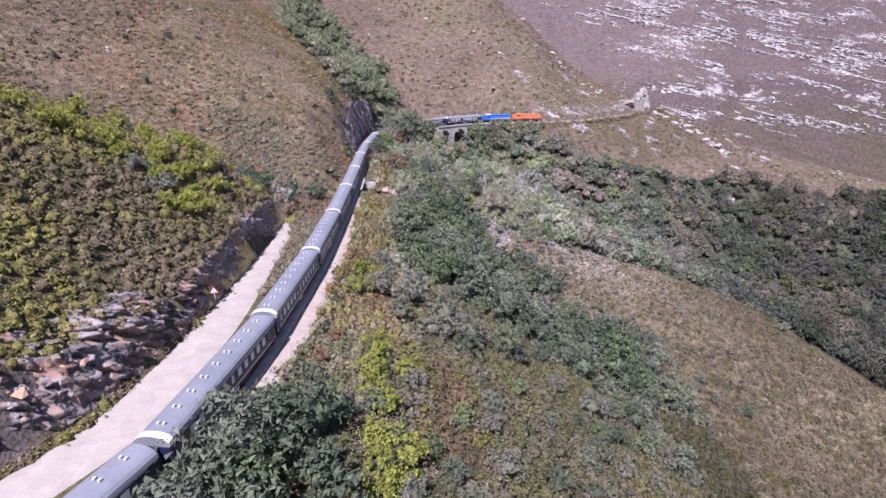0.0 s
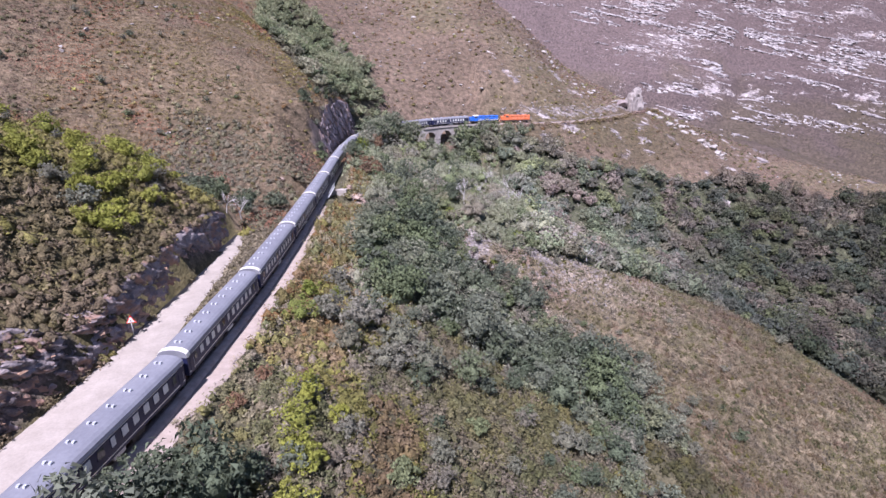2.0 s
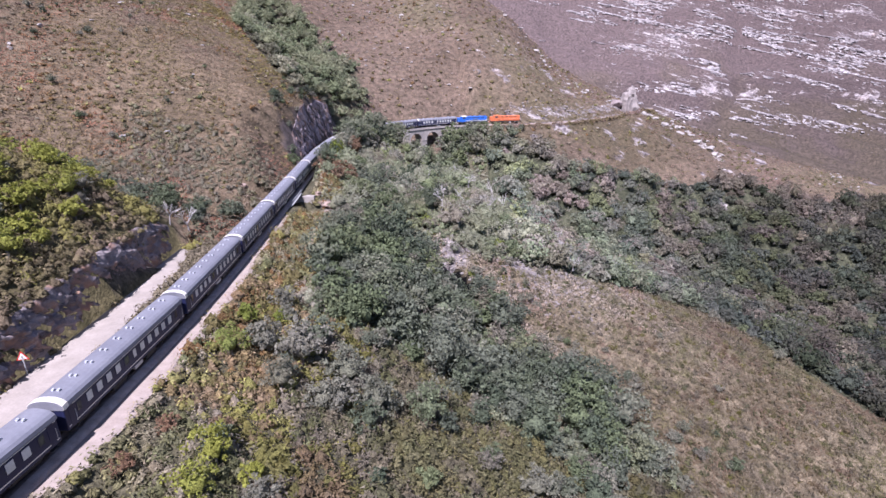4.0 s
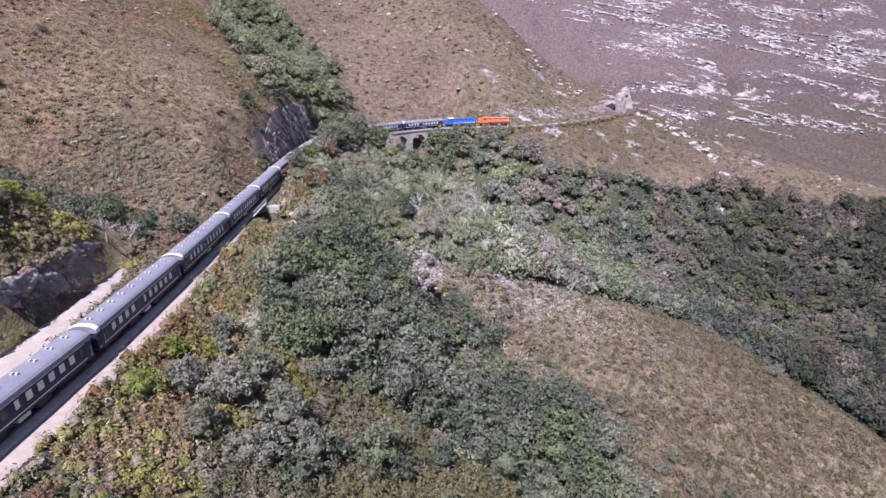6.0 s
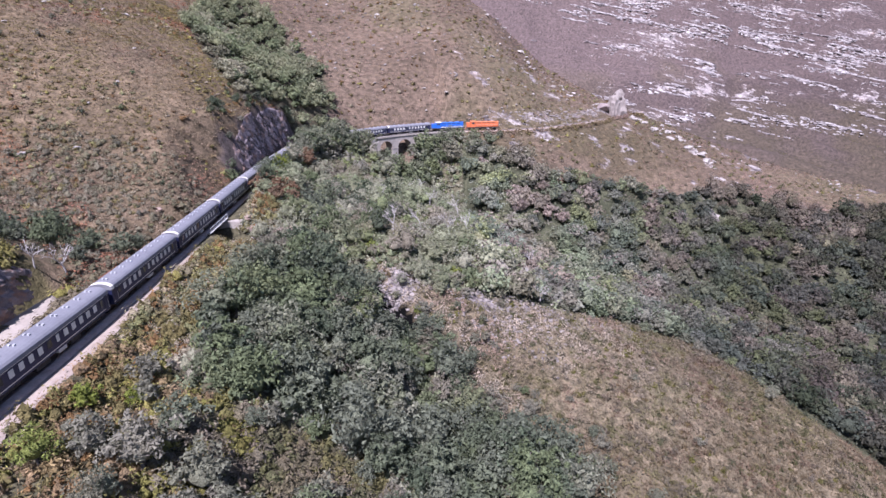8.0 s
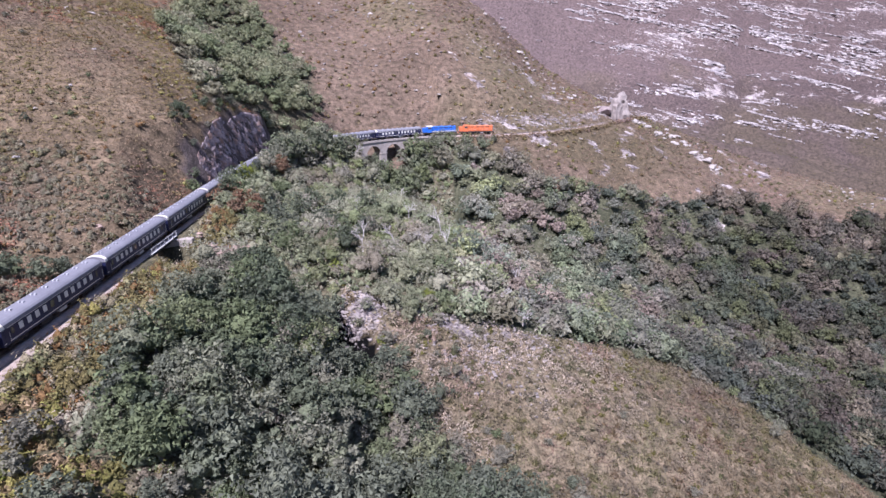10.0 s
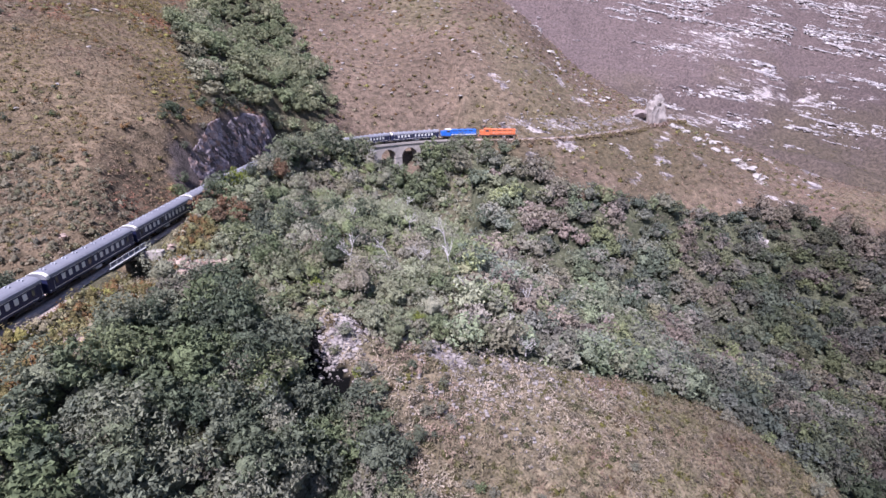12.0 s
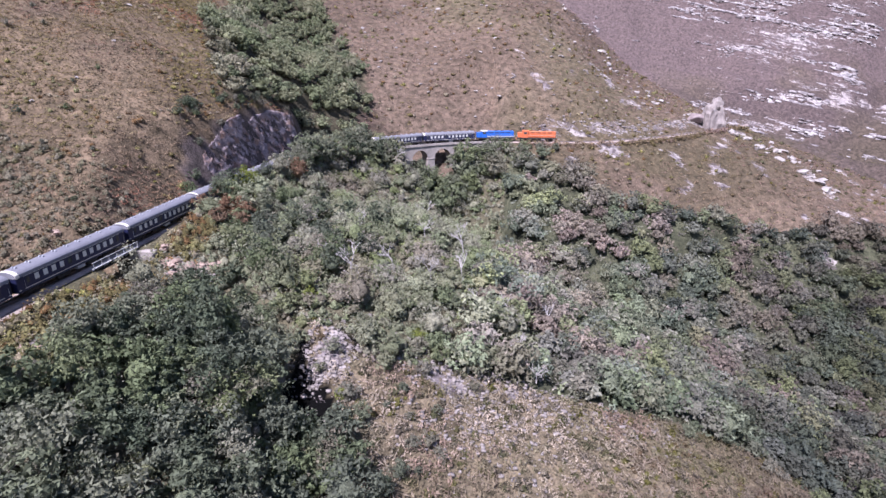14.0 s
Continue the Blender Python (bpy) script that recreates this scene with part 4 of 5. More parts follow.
def locomotive(paint, label, stripe):
    """A hood-type diesel locomotive, cab towards the rear."""
    L = 15.0
    thing = new("locomotive", None)
    part("frame", box(bmesh.new(), 0, 0, 1.2, 2.8, L, 0.35, 0.04), MAT_UNDER, thing)
    part("long_hood", box(bmesh.new(), 0, 1.9, 2.55, 2.1, 10.2, 2.4, 0.18), paint, thing)
    part("short_hood", box(bmesh.new(), 0, -6.3, 2.3, 2.1, 1.8, 1.9, 0.15), paint, thing)
    cab = part("cab", box(bmesh.new(), 0, -4.3, 2.6, 2.8, 2.2, 2.55, 0.12), paint, thing)
    part("cab_roof", roof_shape(bmesh.new(), 2.4, 1.4, 3.82, 0.18, 0.05), stripe, thing).location = (0, -4.3, 0)
    for sx in (-1, 1):
        part("cab_window", box(bmesh.new(), sx * 1.405, -4.3, 3.1, 0.03, 1.3, 0.75, 0.02), MAT_GLASS, cab)
        part("lining", box(bmesh.new(), sx * 1.06, 1.9, 1.75, 0.03, 10.0, 0.3), stripe, thing)
        for i in range(4):
            part("grille", box(bmesh.new(), sx * 1.06, -1.6 + i * 2.1, 3.25, 0.04, 1.7, 0.3, 0.02), MAT_UNDER, thing)
        for yy in (-7.2, 7.2):
            part("handrail", cyl(bmesh.new(), (sx * 1.3, yy, 1.3), (sx * 1.3, yy, 2.4), 0.025, seg=6), MAT_STEEL, thing)
        part("side_rail", cyl(bmesh.new(), (sx * 1.36, -3, 2.3), (sx * 1.36, 7.2, 2.3), 0.025, seg=6), MAT_STEEL, thing)
    for yy in (0.0, 3.2):
        part("fan", cyl(bmesh.new(), (0, yy + 2.6, 3.72), (0, yy + 2.6, 3.9), 0.65, 0.6, 14), MAT_UNDER, thing)
    part("exhaust", box(bmesh.new(), 0, 0.2, 3.85, 0.5, 0.9, 0.25, 0.03), MAT_UNDER, thing)
    part("fuel_tank", box(bmesh.new(), 0, 0, 0.72, 2.3, 3.4, 0.65, 0.1), MAT_UNDER, thing)
    for sy in (-1, 1):
        bogie(thing, sy * 4.7)
        part("headlight", cyl(bmesh.new(), (0, sy * 7.02, 3.2 if sy > 0 else 2.9), (0, sy * 7.1, 3.2 if sy > 0 else 2.9), 0.16, seg=10), MAT_VENT, thing)
        part("buffer_beam", box(bmesh.new(), 0, sy * (L / 2 + 0.05), 1.0, 2.6, 0.12, 0.6, 0.03), stripe, thing)
    return tagged(thing, label, "locomotive")


RAIL_TOP = 0.5
PITCH = 21.1


def on_track(s, half):
    """The pose of a vehicle whose bogies stand at s - half and s + half."""
    xa, ya, _ = track_at(s - half)
    xb, yb, _ = track_at(s + half)
    return pose((xa + xb) / 2, (ya + yb) / 2, RAIL_TOP - 0.0, 0, 0, math.degrees(math.atan2(-(xb - xa), yb - ya)))


first = coach()
joint = S_AT(137.8)
ahead = round((float(np.interp(15.2, TRACK[:, 0][200:], TRACK_S[200:])) - joint) / PITCH)
first.matrix_basis = on_track(joint + PITCH * (ahead - 0.5), 7.1)
for i in range(1, ahead + 7):
    copy_thing(first, on_track(joint + PITCH * (ahead - 0.5 - i), 7.1))
rear = joint + PITCH * ahead
blue = locomotive(MAT_BLUE, "bright blue diesel locomotive with white lining", MAT_CREAM)
blue.matrix_basis = on_track(rear + 7.9, 4.7)
orange = locomotive(MAT_ORANGE, "orange diesel locomotive at the head of the train", MAT_ORANGE)
orange.matrix_basis = on_track(rear + 23.6, 4.7)


# ---- viaduct and underbridge ----
def arch_bay(s0, span, pier_w, parent):
    """One arched bay of the viaduct, from pier middle to pier middle, along a chord of the track."""
    xa, ya, _ = track_at(s0)
    xb, yb, _ = track_at(s0 + span)
    L = math.hypot(xb - xa, yb - ya)
    m = pose((xa + xb) / 2, (ya + yb) / 2, 0, 0, 0, math.degrees(math.atan2(-(xb - xa), yb - ya)))
    r, half, top, spring = (L - pier_w) / 2, 2.25, 0.12, -4.7
    prof = [(-L / 2, spring), (-r, spring)] + [(-r * math.cos(math.pi * i / 14), spring + r * math.sin(math.pi * i / 14)) for i in range(1, 14)] + [(r, spring), (L / 2, spring)]
    bm = bmesh.new()
    low = [[bm.verts.new((sx * half, y, z)) for y, z in prof] for sx in (-1, 1)]
    up = [[bm.verts.new((sx * half, y, top)) for y, z in prof] for sx in (-1, 1)]
    for i in range(len(prof) - 1):
        for q in (0, 1):
            bm.faces.new((low[q][i], low[q][i + 1], up[q][i + 1], up[q][i]))
        bm.faces.new((low[0][i], low[1][i], low[1][i + 1], low[0][i + 1]))
        bm.faces.new((up[0][i], up[1][i], up[1][i + 1], up[0][i + 1]))
    bmesh.ops.recalc_face_normals(bm, faces=bm.faces)
    bay = part("arch", bm, MAT_STONE, parent)
    bay.matrix_basis = m
    ring = bmesh.new()
    for sx in (-1, 1):
        for i in range(14):
            a0, a1 = math.pi * (i + 0.06) / 14, math.pi * (i + 0.94) / 14
            vs = []
            for x in (sx * (half + 0.05), sx * (half - 0.2)):
                for a, rr in ((a0, r), (a1, r), (a1, r + 0.5), (a0, r + 0.5)):
                    vs.append(ring.verts.new((x, -rr * math.cos(a), spring + rr * math.sin(a))))
            for f in ((0, 1, 2, 3), (7, 6, 5, 4), (0, 4, 5, 1), (1, 5, 6, 2), (2, 6, 7, 3), (3, 7, 4, 0)):
                ring.faces.new([vs[q] for q in f])
    bmesh.ops.recalc_face_normals(ring, faces=ring.faces)
    part("voussoirs", ring, MAT_STONE, bay)
    par = bmesh.new()
    for sx in (-1, 1):
        box(par, sx * (half + 0.02), 0, 0.42, 0.36, L + 0.1, 0.6, 0.03)
        box(par, sx * (half + 0.06), 0, 0.06, 0.5, L + 0.1, 0.16, 0.02)
    part("parapet", par, MAT_STONE, bay)
    return bay


viaduct = tagged(new("viaduct", None), "curved stone railway viaduct with round arches and low parapet", "viaduct", kind="structure")
S_PIER = float(np.interp(2.9, TRACK[:, 0][230:], TRACK_S[230:]))
SPAN = 9.4
for i in range(-2, 3):
    arch_bay(S_PIER + i * SPAN, SPAN, 2.9, viaduct)
for i in range(-2, 4):
    x, y, a = track_at(S_PIER + i * SPAN)
    g = bmesh.new()
    box(g, 0, 0, -10.5, 4.6, 2.9, 11.6, 0.05)
    box(g, 0, 0, -4.75, 4.9, 3.2, 0.3, 0.04)
    pr = part("pier", g, MAT_STONE, viaduct)
    pr.matrix_basis = pose(x, y, 0, 0, 0, math.degrees(a))

bridge = tagged(new("underbridge", None), "short steel girder railway bridge with side walkway on pale stone abutments", "bridge", kind="structure")
sa, sb = BRIDGE
xm, ym, am = track_at((sa + sb) / 2)
bridge.matrix_basis = pose(xm, ym, 0, 0, 0, math.degrees(am))
BL = sb - sa
for sx in (-1, 1):
    part("girder", box(box(box(bmesh.new(), sx * 1.25, 0, -0.35, 0.06, BL + 1, 1.0), sx * 1.25, 0, 0.15, 0.4, BL + 1, 0.05), sx * 1.25, 0, -0.85, 0.4, BL + 1, 0.05), MAT_UNDER, bridge)
part("deck", box(bmesh.new(), 0, 0, 0.1, 2.9, BL + 1, 0.12), MAT_UNDER, bridge)
walkway = part("walkway", box(bmesh.new(), 2.25, 0, 0.42, 0.6, BL + 1.6, 0.07), MAT_STEEL, bridge, "pale steel side walkway")
part("handrail", cyl(bmesh.new(), (2.5, -BL / 2 - 0.8, 1.35), (2.5, BL / 2 + 0.8, 1.35), 0.06, seg=6), MAT_STEEL, walkway)
for i in range(7):
    y = -BL / 2 - 0.6 + i * (BL + 1.2) / 6
    part("post", cyl(bmesh.new(), (2.5, y, 0.42), (2.5, y, 1.35), 0.05, seg=6), MAT_STEEL, walkway)
    part("bracket", cyl(bmesh.new(), (1.25, y, -0.6), (2.5, y, 0.4), 0.07, seg=6), MAT_STEEL, walkway)
for sy in (-1, 1):
    part("abutment", box(bmesh.new(), 1.7 if sy > 0 else 0.1, sy * (BL / 2 + 0.7), -2.4, 7.4 if sy > 0 else 4.2, 1.4, 4.6, 0.08), MAT_STONE, bridge, "pale stone abutment")


# ---- rock cuttings ----
def rock_face(name, y0, y1, reach, bulge, label, mat):
    """The broken rock of a cutting, proud of the cut hillside. Returns points on it."""
    st = np.arange(S_AT(y0), S_AT(y1), 0.32)
    n, rows = len(st), 42
    xy = np.array([track_at(s) for s in st])
    lw = np.interp(xy[:, 1], (-20, 33, 48, 60, 75, 95, 106, 116), (16, 12.2, 11.1, 10.8, 11.1, 11.6, 11.3, 3.1))
    nl = np.c_[-np.cos(xy[:, 2]), -np.sin(xy[:, 2])]
    off = np.linspace(0, 1, rows)[None] * np.interp(xy[:, 1], (48, 64, 105, 170), (reach, 0.3 * reach, 0.3 * reach, reach * 0.6))[:, None] - 0.3
    px = xy[:, 0, None] + nl[:, 0, None] * (lw[:, None] + off)
    py = xy[:, 1, None] + nl[:, 1, None] * (lw[:, None] + off)
    hz = land(px.ravel(), py.ravel())[0].reshape(n, rows)
    v = np.zeros((n, rows, 3))
    # even steps up the face, not along the plan
    for i in range(n):
        run = np.r_[0, np.cumsum(np.hypot(np.diff(off[i]), np.diff(hz[i])))]
        q = np.linspace(0, run[-1], rows)
        v[i, :, 0], v[i, :, 1], v[i, :, 2] = np.interp(q, run, px[i]), np.interp(q, run, py[i]), np.interp(q, run, hz[i])
    edge = np.minimum(1, np.minimum(np.arange(n), n - 1 - np.arange(n)) / 8.0)
    for i in range(n):
        for j in range(rows):
            p = Vector(v[i, j]) * 1.0
            q = Vector((p.x * 0.7 + p.z * 0.3, p.y * 0.6 + p.z * 0.2, p.z * 0.9))
            q.z += 0.5 * p.y
            c = noise.cell(q * 0.8) * 0.5 + 0.45 * noise.cell(q * 1.9) + 0.22 * noise.cell(q * 3.7) + 0.5 * noise.noise(p * 0.22)
            w = edge[i] * math.sin(math.pi * min(1, (j + 1.5) / rows) * 0.5 + 0.2) * (1 - 0.9 * max(0, j / rows - 0.7) / 0.3)
            push = bulge * np.interp(xy[i, 1], (50, 64, 105, 170), (1, 0.4, 0.4, 0.7)) * (0.1 + 0.75 * c) * w - 0.25 * (1 - edge[i])
            v[i, j, 0] -= nl[i, 0] * push
            v[i, j, 1] -= nl[i, 1] * push
            v[i, j, 2] += 0.15 * push - (0.5 if j == rows - 1 else 0) - 0.4 * (1 - edge[i])
    q = (np.arange(n - 1)[:, None] * rows + np.arange(rows - 1)[None, :]).ravel()
    ob = from_arrays(name, v.reshape(-1, 3), np.stack([q, q + rows, q + rows + 1, q + 1], axis=1), mat)
    tagged(ob, label, "rock face", kind="structure")
    return ob, v


def angular_rock(seed, squash=0.75, points=14):
    rnd = random.Random(seed)
    bm = bmesh.new()
    for _ in range(points):
        p = Vector((rnd.gauss(0, 1), rnd.gauss(0, 1), rnd.gauss(0, 1))).normalized() * rnd.uniform(0.75, 1.05)
        bm.verts.new((p.x, p.y, p.z * squash))
    r = bmesh.ops.convex_hull(bm, input=bm.verts)
    bmesh.ops.delete(bm, geom=[g for g in r["geom_interior"] if isinstance(g, bmesh.types.BMVert)], context="VERTS")
    return bm


near_face, nf = rock_face("rock_face", 22, 103, 6.2, 2.4, "broken purple-grey and rust rock face of the road cutting", MAT_FACE)
far_face, ff = rock_face("rock_face", 173, 217, 6.0, 0.9, "dark jointed rock face of the railway cutting", MAT_FACE_FAR)
MAT_STONE_GREY = cut_rock("fallen_rock", (0.1, 0.085, 0.085), (0.34, 0.3, 0.3), (0.3, 0.2, 0.15))
stones = [part("stone", angular_rock(i, random.uniform(0.35, 0.7), 9), (MAT_FACE, MAT_ROCK_RUST, MAT_FACE, MAT_STONE_GREY)[i % 4], near_face) for i in range(8)]
for i in range(270):
    a = int(random.triangular(8, len(nf) - 84, 62))
    b = int(random.triangular(0, 34, 18))
    p = nf[a, b]
    r = 0.16 + 0.55 * random.random() ** 2
    m = pose(p[0] - 0.2 * r, p[1], p[2] - 0.1 * r, random.gauss(28, 9), random.gauss(12, 9), random.gauss(75, 18)) @ Matrix.Diagonal((r * random.uniform(1.0, 2.1), r * random.uniform(0.6, 1.1), r * random.uniform(0.5, 1.0), 1))
    if i < 8:
        stones[i].matrix_basis = m
    else:
        share("stone", stones[i % 8], near_face, m)


# ---- the rock tower and boulders ----
MAT_TOWER = varied("tower_rock", (0.15, 0.125, 0.115), (0.34, 0.3, 0.28), 0.35, 0.9, 0, 0.2, 0.9)


def rock_tower():
    bm = bmesh.new()
    bmesh.ops.create_icosphere(bm, subdivisions=4, radius=1.0)
    for v in bm.verts:
        p = v.co.copy()
        k = 0.98 - 0.3 * p.z
        q = Vector((math.copysign(abs(p.x) ** 0.75, p.x) * 4.9 * k, math.copysign(abs(p.y) ** 0.75, p.y) * 4.0 * k, math.copysign(abs(p.z) ** 0.75, p.z) * 10.2))
        q += p * (0.9 * noise.noise(Vector((q.x * 0.3, q.y * 0.3, q.z * 0.1))) + 0.9 * noise.cell(Vector((q.x * 0.35, q.y * 0.35, q.z * 0.14))) + 0.4 * noise.cell(q * 0.7))
        v.co = q
    return part("rock_tower", bm, MAT_TOWER)


TX, TY = 119.0, 330.0
tower = rock_tower()
tower.matrix_basis = pose(TX, TY, ground_z(TX, TY) + 3.0, 2, 3, 10)
tagged(tower, "tall weathered grey rock tower standing on the ridge", "rock")
shoulder = part("rock_shoulder", angular_rock(41, 0.8, 26), MAT_ROCK)
shoulder.matrix_basis = pose(TX - 8.5, TY - 3, ground_z(TX - 8.5, TY - 3) + 1.8, 0, 0, 30) @ Matrix.Diagonal((4.4, 3.2, 3.4, 1))
tagged(shoulder, "low dark rock beside the tall rock tower", "rock")

pale = [part("boulder", angular_rock(50 + i, random.uniform(0.5, 0.8), 18), MAT_ROCK_PALE) for i in range(6)]
spots = []
for i in range(34):
    t = i / 33
    spots.append((124 - 82 * t + random.gauss(0, 5), 331 + 48 * t + random.gauss(0, 6), random.uniform(0.7, 1.7)))
for i in range(30):
    t = random.random()
    spots.append((130 + 30 * t + random.gauss(0, 5), 332 - 20 * t + random.gauss(0, 6), 0.3 + 1.5 * random.random() ** 2.5))
for i in range(60):
    spots.append((random.uniform(-45, 95), random.uniform(282, 365), random.uniform(0.4, 1.1)))
for i in range(14):
    spots.append((random.uniform(150, 240), random.uniform(278, 330), random.uniform(0.4, 0.9)))
for i in range(46):
    t = random.random()
    spots.append((124 + 15 * t + random.gauss(0, 1.5), 326 - 9 * t + random.gauss(0, 1.5), 0.4 + 2.0 * random.random() ** 2) if i % 2 else (random.gauss(157, 4), random.gauss(306, 4), 0.4 + 2.0 * random.random() ** 2))
for i in range(34):
    spots.append((222 + 12 * random.random() + random.gauss(0, 4), 304 + random.gauss(0, 9), 0.25 + 1.0 * random.random() ** 2.5))
for i in range(16):
    spots.append((random.uniform(-110, -50), random.uniform(130, 215), random.uniform(0.4, 0.9)))
for i, (x, y, r) in enumerate(spots):
    m = pose(x, y, ground_z(x, y) + 0.25 * r, random.uniform(-15, 15), random.uniform(-15, 15), random.uniform(0, 360)) @ Matrix.Diagonal((r * random.uniform(0.9, 1.7), r, r, 1))
    b = pale[i] if i < 6 else new("boulder", pale[i % 6].data)
    b.matrix_basis = m
    tagged(b, "pale weathered boulder lying in the heath", "boulder", "pale boulders on the slopes")


# ---- broken stone on the bare parts of the spur ----
def scree():
    """Small pale stones, too many to count, thickest on the bare crest."""
    cs = []
    for cx, cy, rx, ry, n in ((14, 133, 5, 6, 420), (34, 139, 10, 5, 420), (48, 143.5, 11, 4, 380), (36, 131, 12, 7, 420), (62, 148, 10, 3, 160), (-13, 140.5, 4, 2, 150)):
        cs.append(np.c_[RNG.normal(cx, rx * 0.6, n), RNG.normal(cy, ry * 0.6, n)])
    cut = np.array([track_at(q) for q in RNG.uniform(float(np.interp(36, TRACK[:, 0][230:], TRACK_S[230:])), float(np.interp(116, TRACK[:, 0][230:], TRACK_S[230:])), 380)])
    away = RNG.normal(-6.5, 2.4, 380)
    cs.append(np.c_[cut[:, 0] + away * np.cos(cut[:, 2]), cut[:, 1] + away * np.sin(cut[:, 2])])
    cs.append(np.c_[RNG.uniform(-60, 115, 700), RNG.uniform(282, 385, 700)])
    p = np.concatenate(cs)
    n = len(p)
    r = (0.08 + 0.34 * RNG.random(n) ** 3) * np.where(p[:, 1] > 280, 1.7, 1.0)
    unit = np.array([(a, b, c) for a in (-1, 1) for b in (-1, 1) for c in (-1, 1)], float)
    v = np.c_[p, land(p[:, 0], p[:, 1])[0] + 0.1][:, None] + unit[None] * RNG.uniform(0.35, 1.1, (n, 8, 3)) * r[:, None, None] * np.array((1.2, 1.0, 0.7))
    f = np.array(((0, 1, 3, 2), (4, 6, 7, 5), (0, 4, 5, 1), (2, 3, 7, 6), (1, 5, 7, 3), (0, 2, 6, 4)))
    ob = from_arrays("loose_stones", v.reshape(-1, 3), (f[None] + (np.arange(n) * 8)[:, None, None]).reshape(-1, 4), MAT_SPUR_STONE)
    return tagged(ob, "small pale broken stones on bare ground", "stones", kind="stuff")


MAT_SPUR_STONE = varied("spur_stone", (0.16, 0.14, 0.13), (0.32, 0.285, 0.265), 0.8, 0.9, 0, 0.2, 0.8, False)
scree()


# ---- rock ledges of the far mountain ----
def ledges():
    """Broken pale slabs along the tilted beds of the far wall, thickest on its bare buttresses."""
    n = 60000
    x, y = RNG.uniform(90, 640, n), RNG.uniform(560, 900, n)
    h, _, _, _ = land(x, y)
    dip = h + 0.21 * x
    keen = np.zeros(n)
    for cx, cy, rx, ry, full in ((415, 728, 26, 26, 1.0), (270, 765, 90, 30, 0.6), (360, 740, 60, 18, 0.62), (500, 700, 75, 34, 0.66), (440, 800, 120, 40, 0.55), (262, 619, 46, 9, 0.75),
                                 (325, 664, 11, 16, 0.9), (420, 640, 70, 30, 0.3), (330, 620, 130, 6, 0.55), (480, 600, 70, 30, 0.42), (180, 700, 50, 40, 0.2), (262, 576, 16, 12, 0.8), (345, 556, 40, 14, 0.5), (560, 640, 60, 60, 0.4), (400, 575, 110, 30, 0.34)):
        keen = np.maximum(keen, full * np.exp(-((x - cx) / rx) ** 4 - ((y - cy) / ry) ** 4))
    streak = cloudy(x * 0.11, dip, 5.0, 141, 3)
    clot = cloudy(x, y, 30, 143, 3)
    gully = near_curve(GULLY_C, x, y)[0]
    keep = (streak + 0.7 * (clot - 0.5) + 0.42 * (keen - 0.5) > 0.535 + 0.07 * np.clip((230 - x) / 80, 0, 1)) & (np.abs(gully + 3 * (clot - 0.5)) > 5) & (h > -66)
    x, y, h, keen = x[keep], y[keep], h[keep], keen[keep]
    n = len(x)
    along, rise, out = np.array((0.957, -0.21, -0.2)), np.array((0.2, 0.8, 0.56)), np.array((0.0, -0.5, 0.86))
    ln, ht, dp = RNG.uniform(0.6, 2.4, n) ** 1.6 * (0.7 + 0.6 * keen), RNG.uniform(0.3, 0.9, n) * (0.7 + 1.7 * keen ** 2), RNG.uniform(0.4, 1.1, n)
    unit = np.array([(a, b, c) for a in (-1, 1) for b in (-1, 1) for c in (-1, 1)], float)
    q = unit[None] * RNG.uniform(0.45, 1.1, (n, 8, 3))
    v = np.c_[x, y, h][:, None] + q[:, :, :1] * ln[:, None, None] * along + q[:, :, 1:2] * ht[:, None, None] * rise + q[:, :, 2:] * dp[:, None, None] * out
    f = np.array(((0, 1, 3, 2), (4, 6, 7, 5), (0, 4, 5, 1), (2, 3, 7, 6), (1, 5, 7, 3), (0, 2, 6, 4)))
    ob = from_arrays("rock_ledges", v.reshape(-1, 3), (f[None] + (np.arange(n) * 8)[:, None, None]).reshape(-1, 4), MAT_LEDGE)
    return tagged(ob, "broken pale grey rock ledges along the tilted beds of the mountain", "rock ledges", kind="stuff")


def ledge_material():
    m = Mat("ledge_rock", 0.9, 0.0, 0.2)
    isl = m.t.nodes.new("ShaderNodeNewGeometry").outputs["Random Per Island"]
    grain = m.noise(m.where((0.4, 0.4, 1.0)), 0.6, 6, 0.7)
    c = m.mix(1.0, m.ramp(isl, ((0.0, (0.15, 0.13, 0.132)), (0.45, (0.28, 0.252, 0.252)), (1.0, (0.46, 0.428, 0.42)))), m.ramp(grain, ((0.3, (0.6, 0.58, 0.58)), (0.65, (1.15, 1.15, 1.13)))), "MULTIPLY")
    m.colour(c)
    m.bump(grain, 0.8, 0.4)
    return m.m


MAT_LEDGE = ledge_material()
ledges()


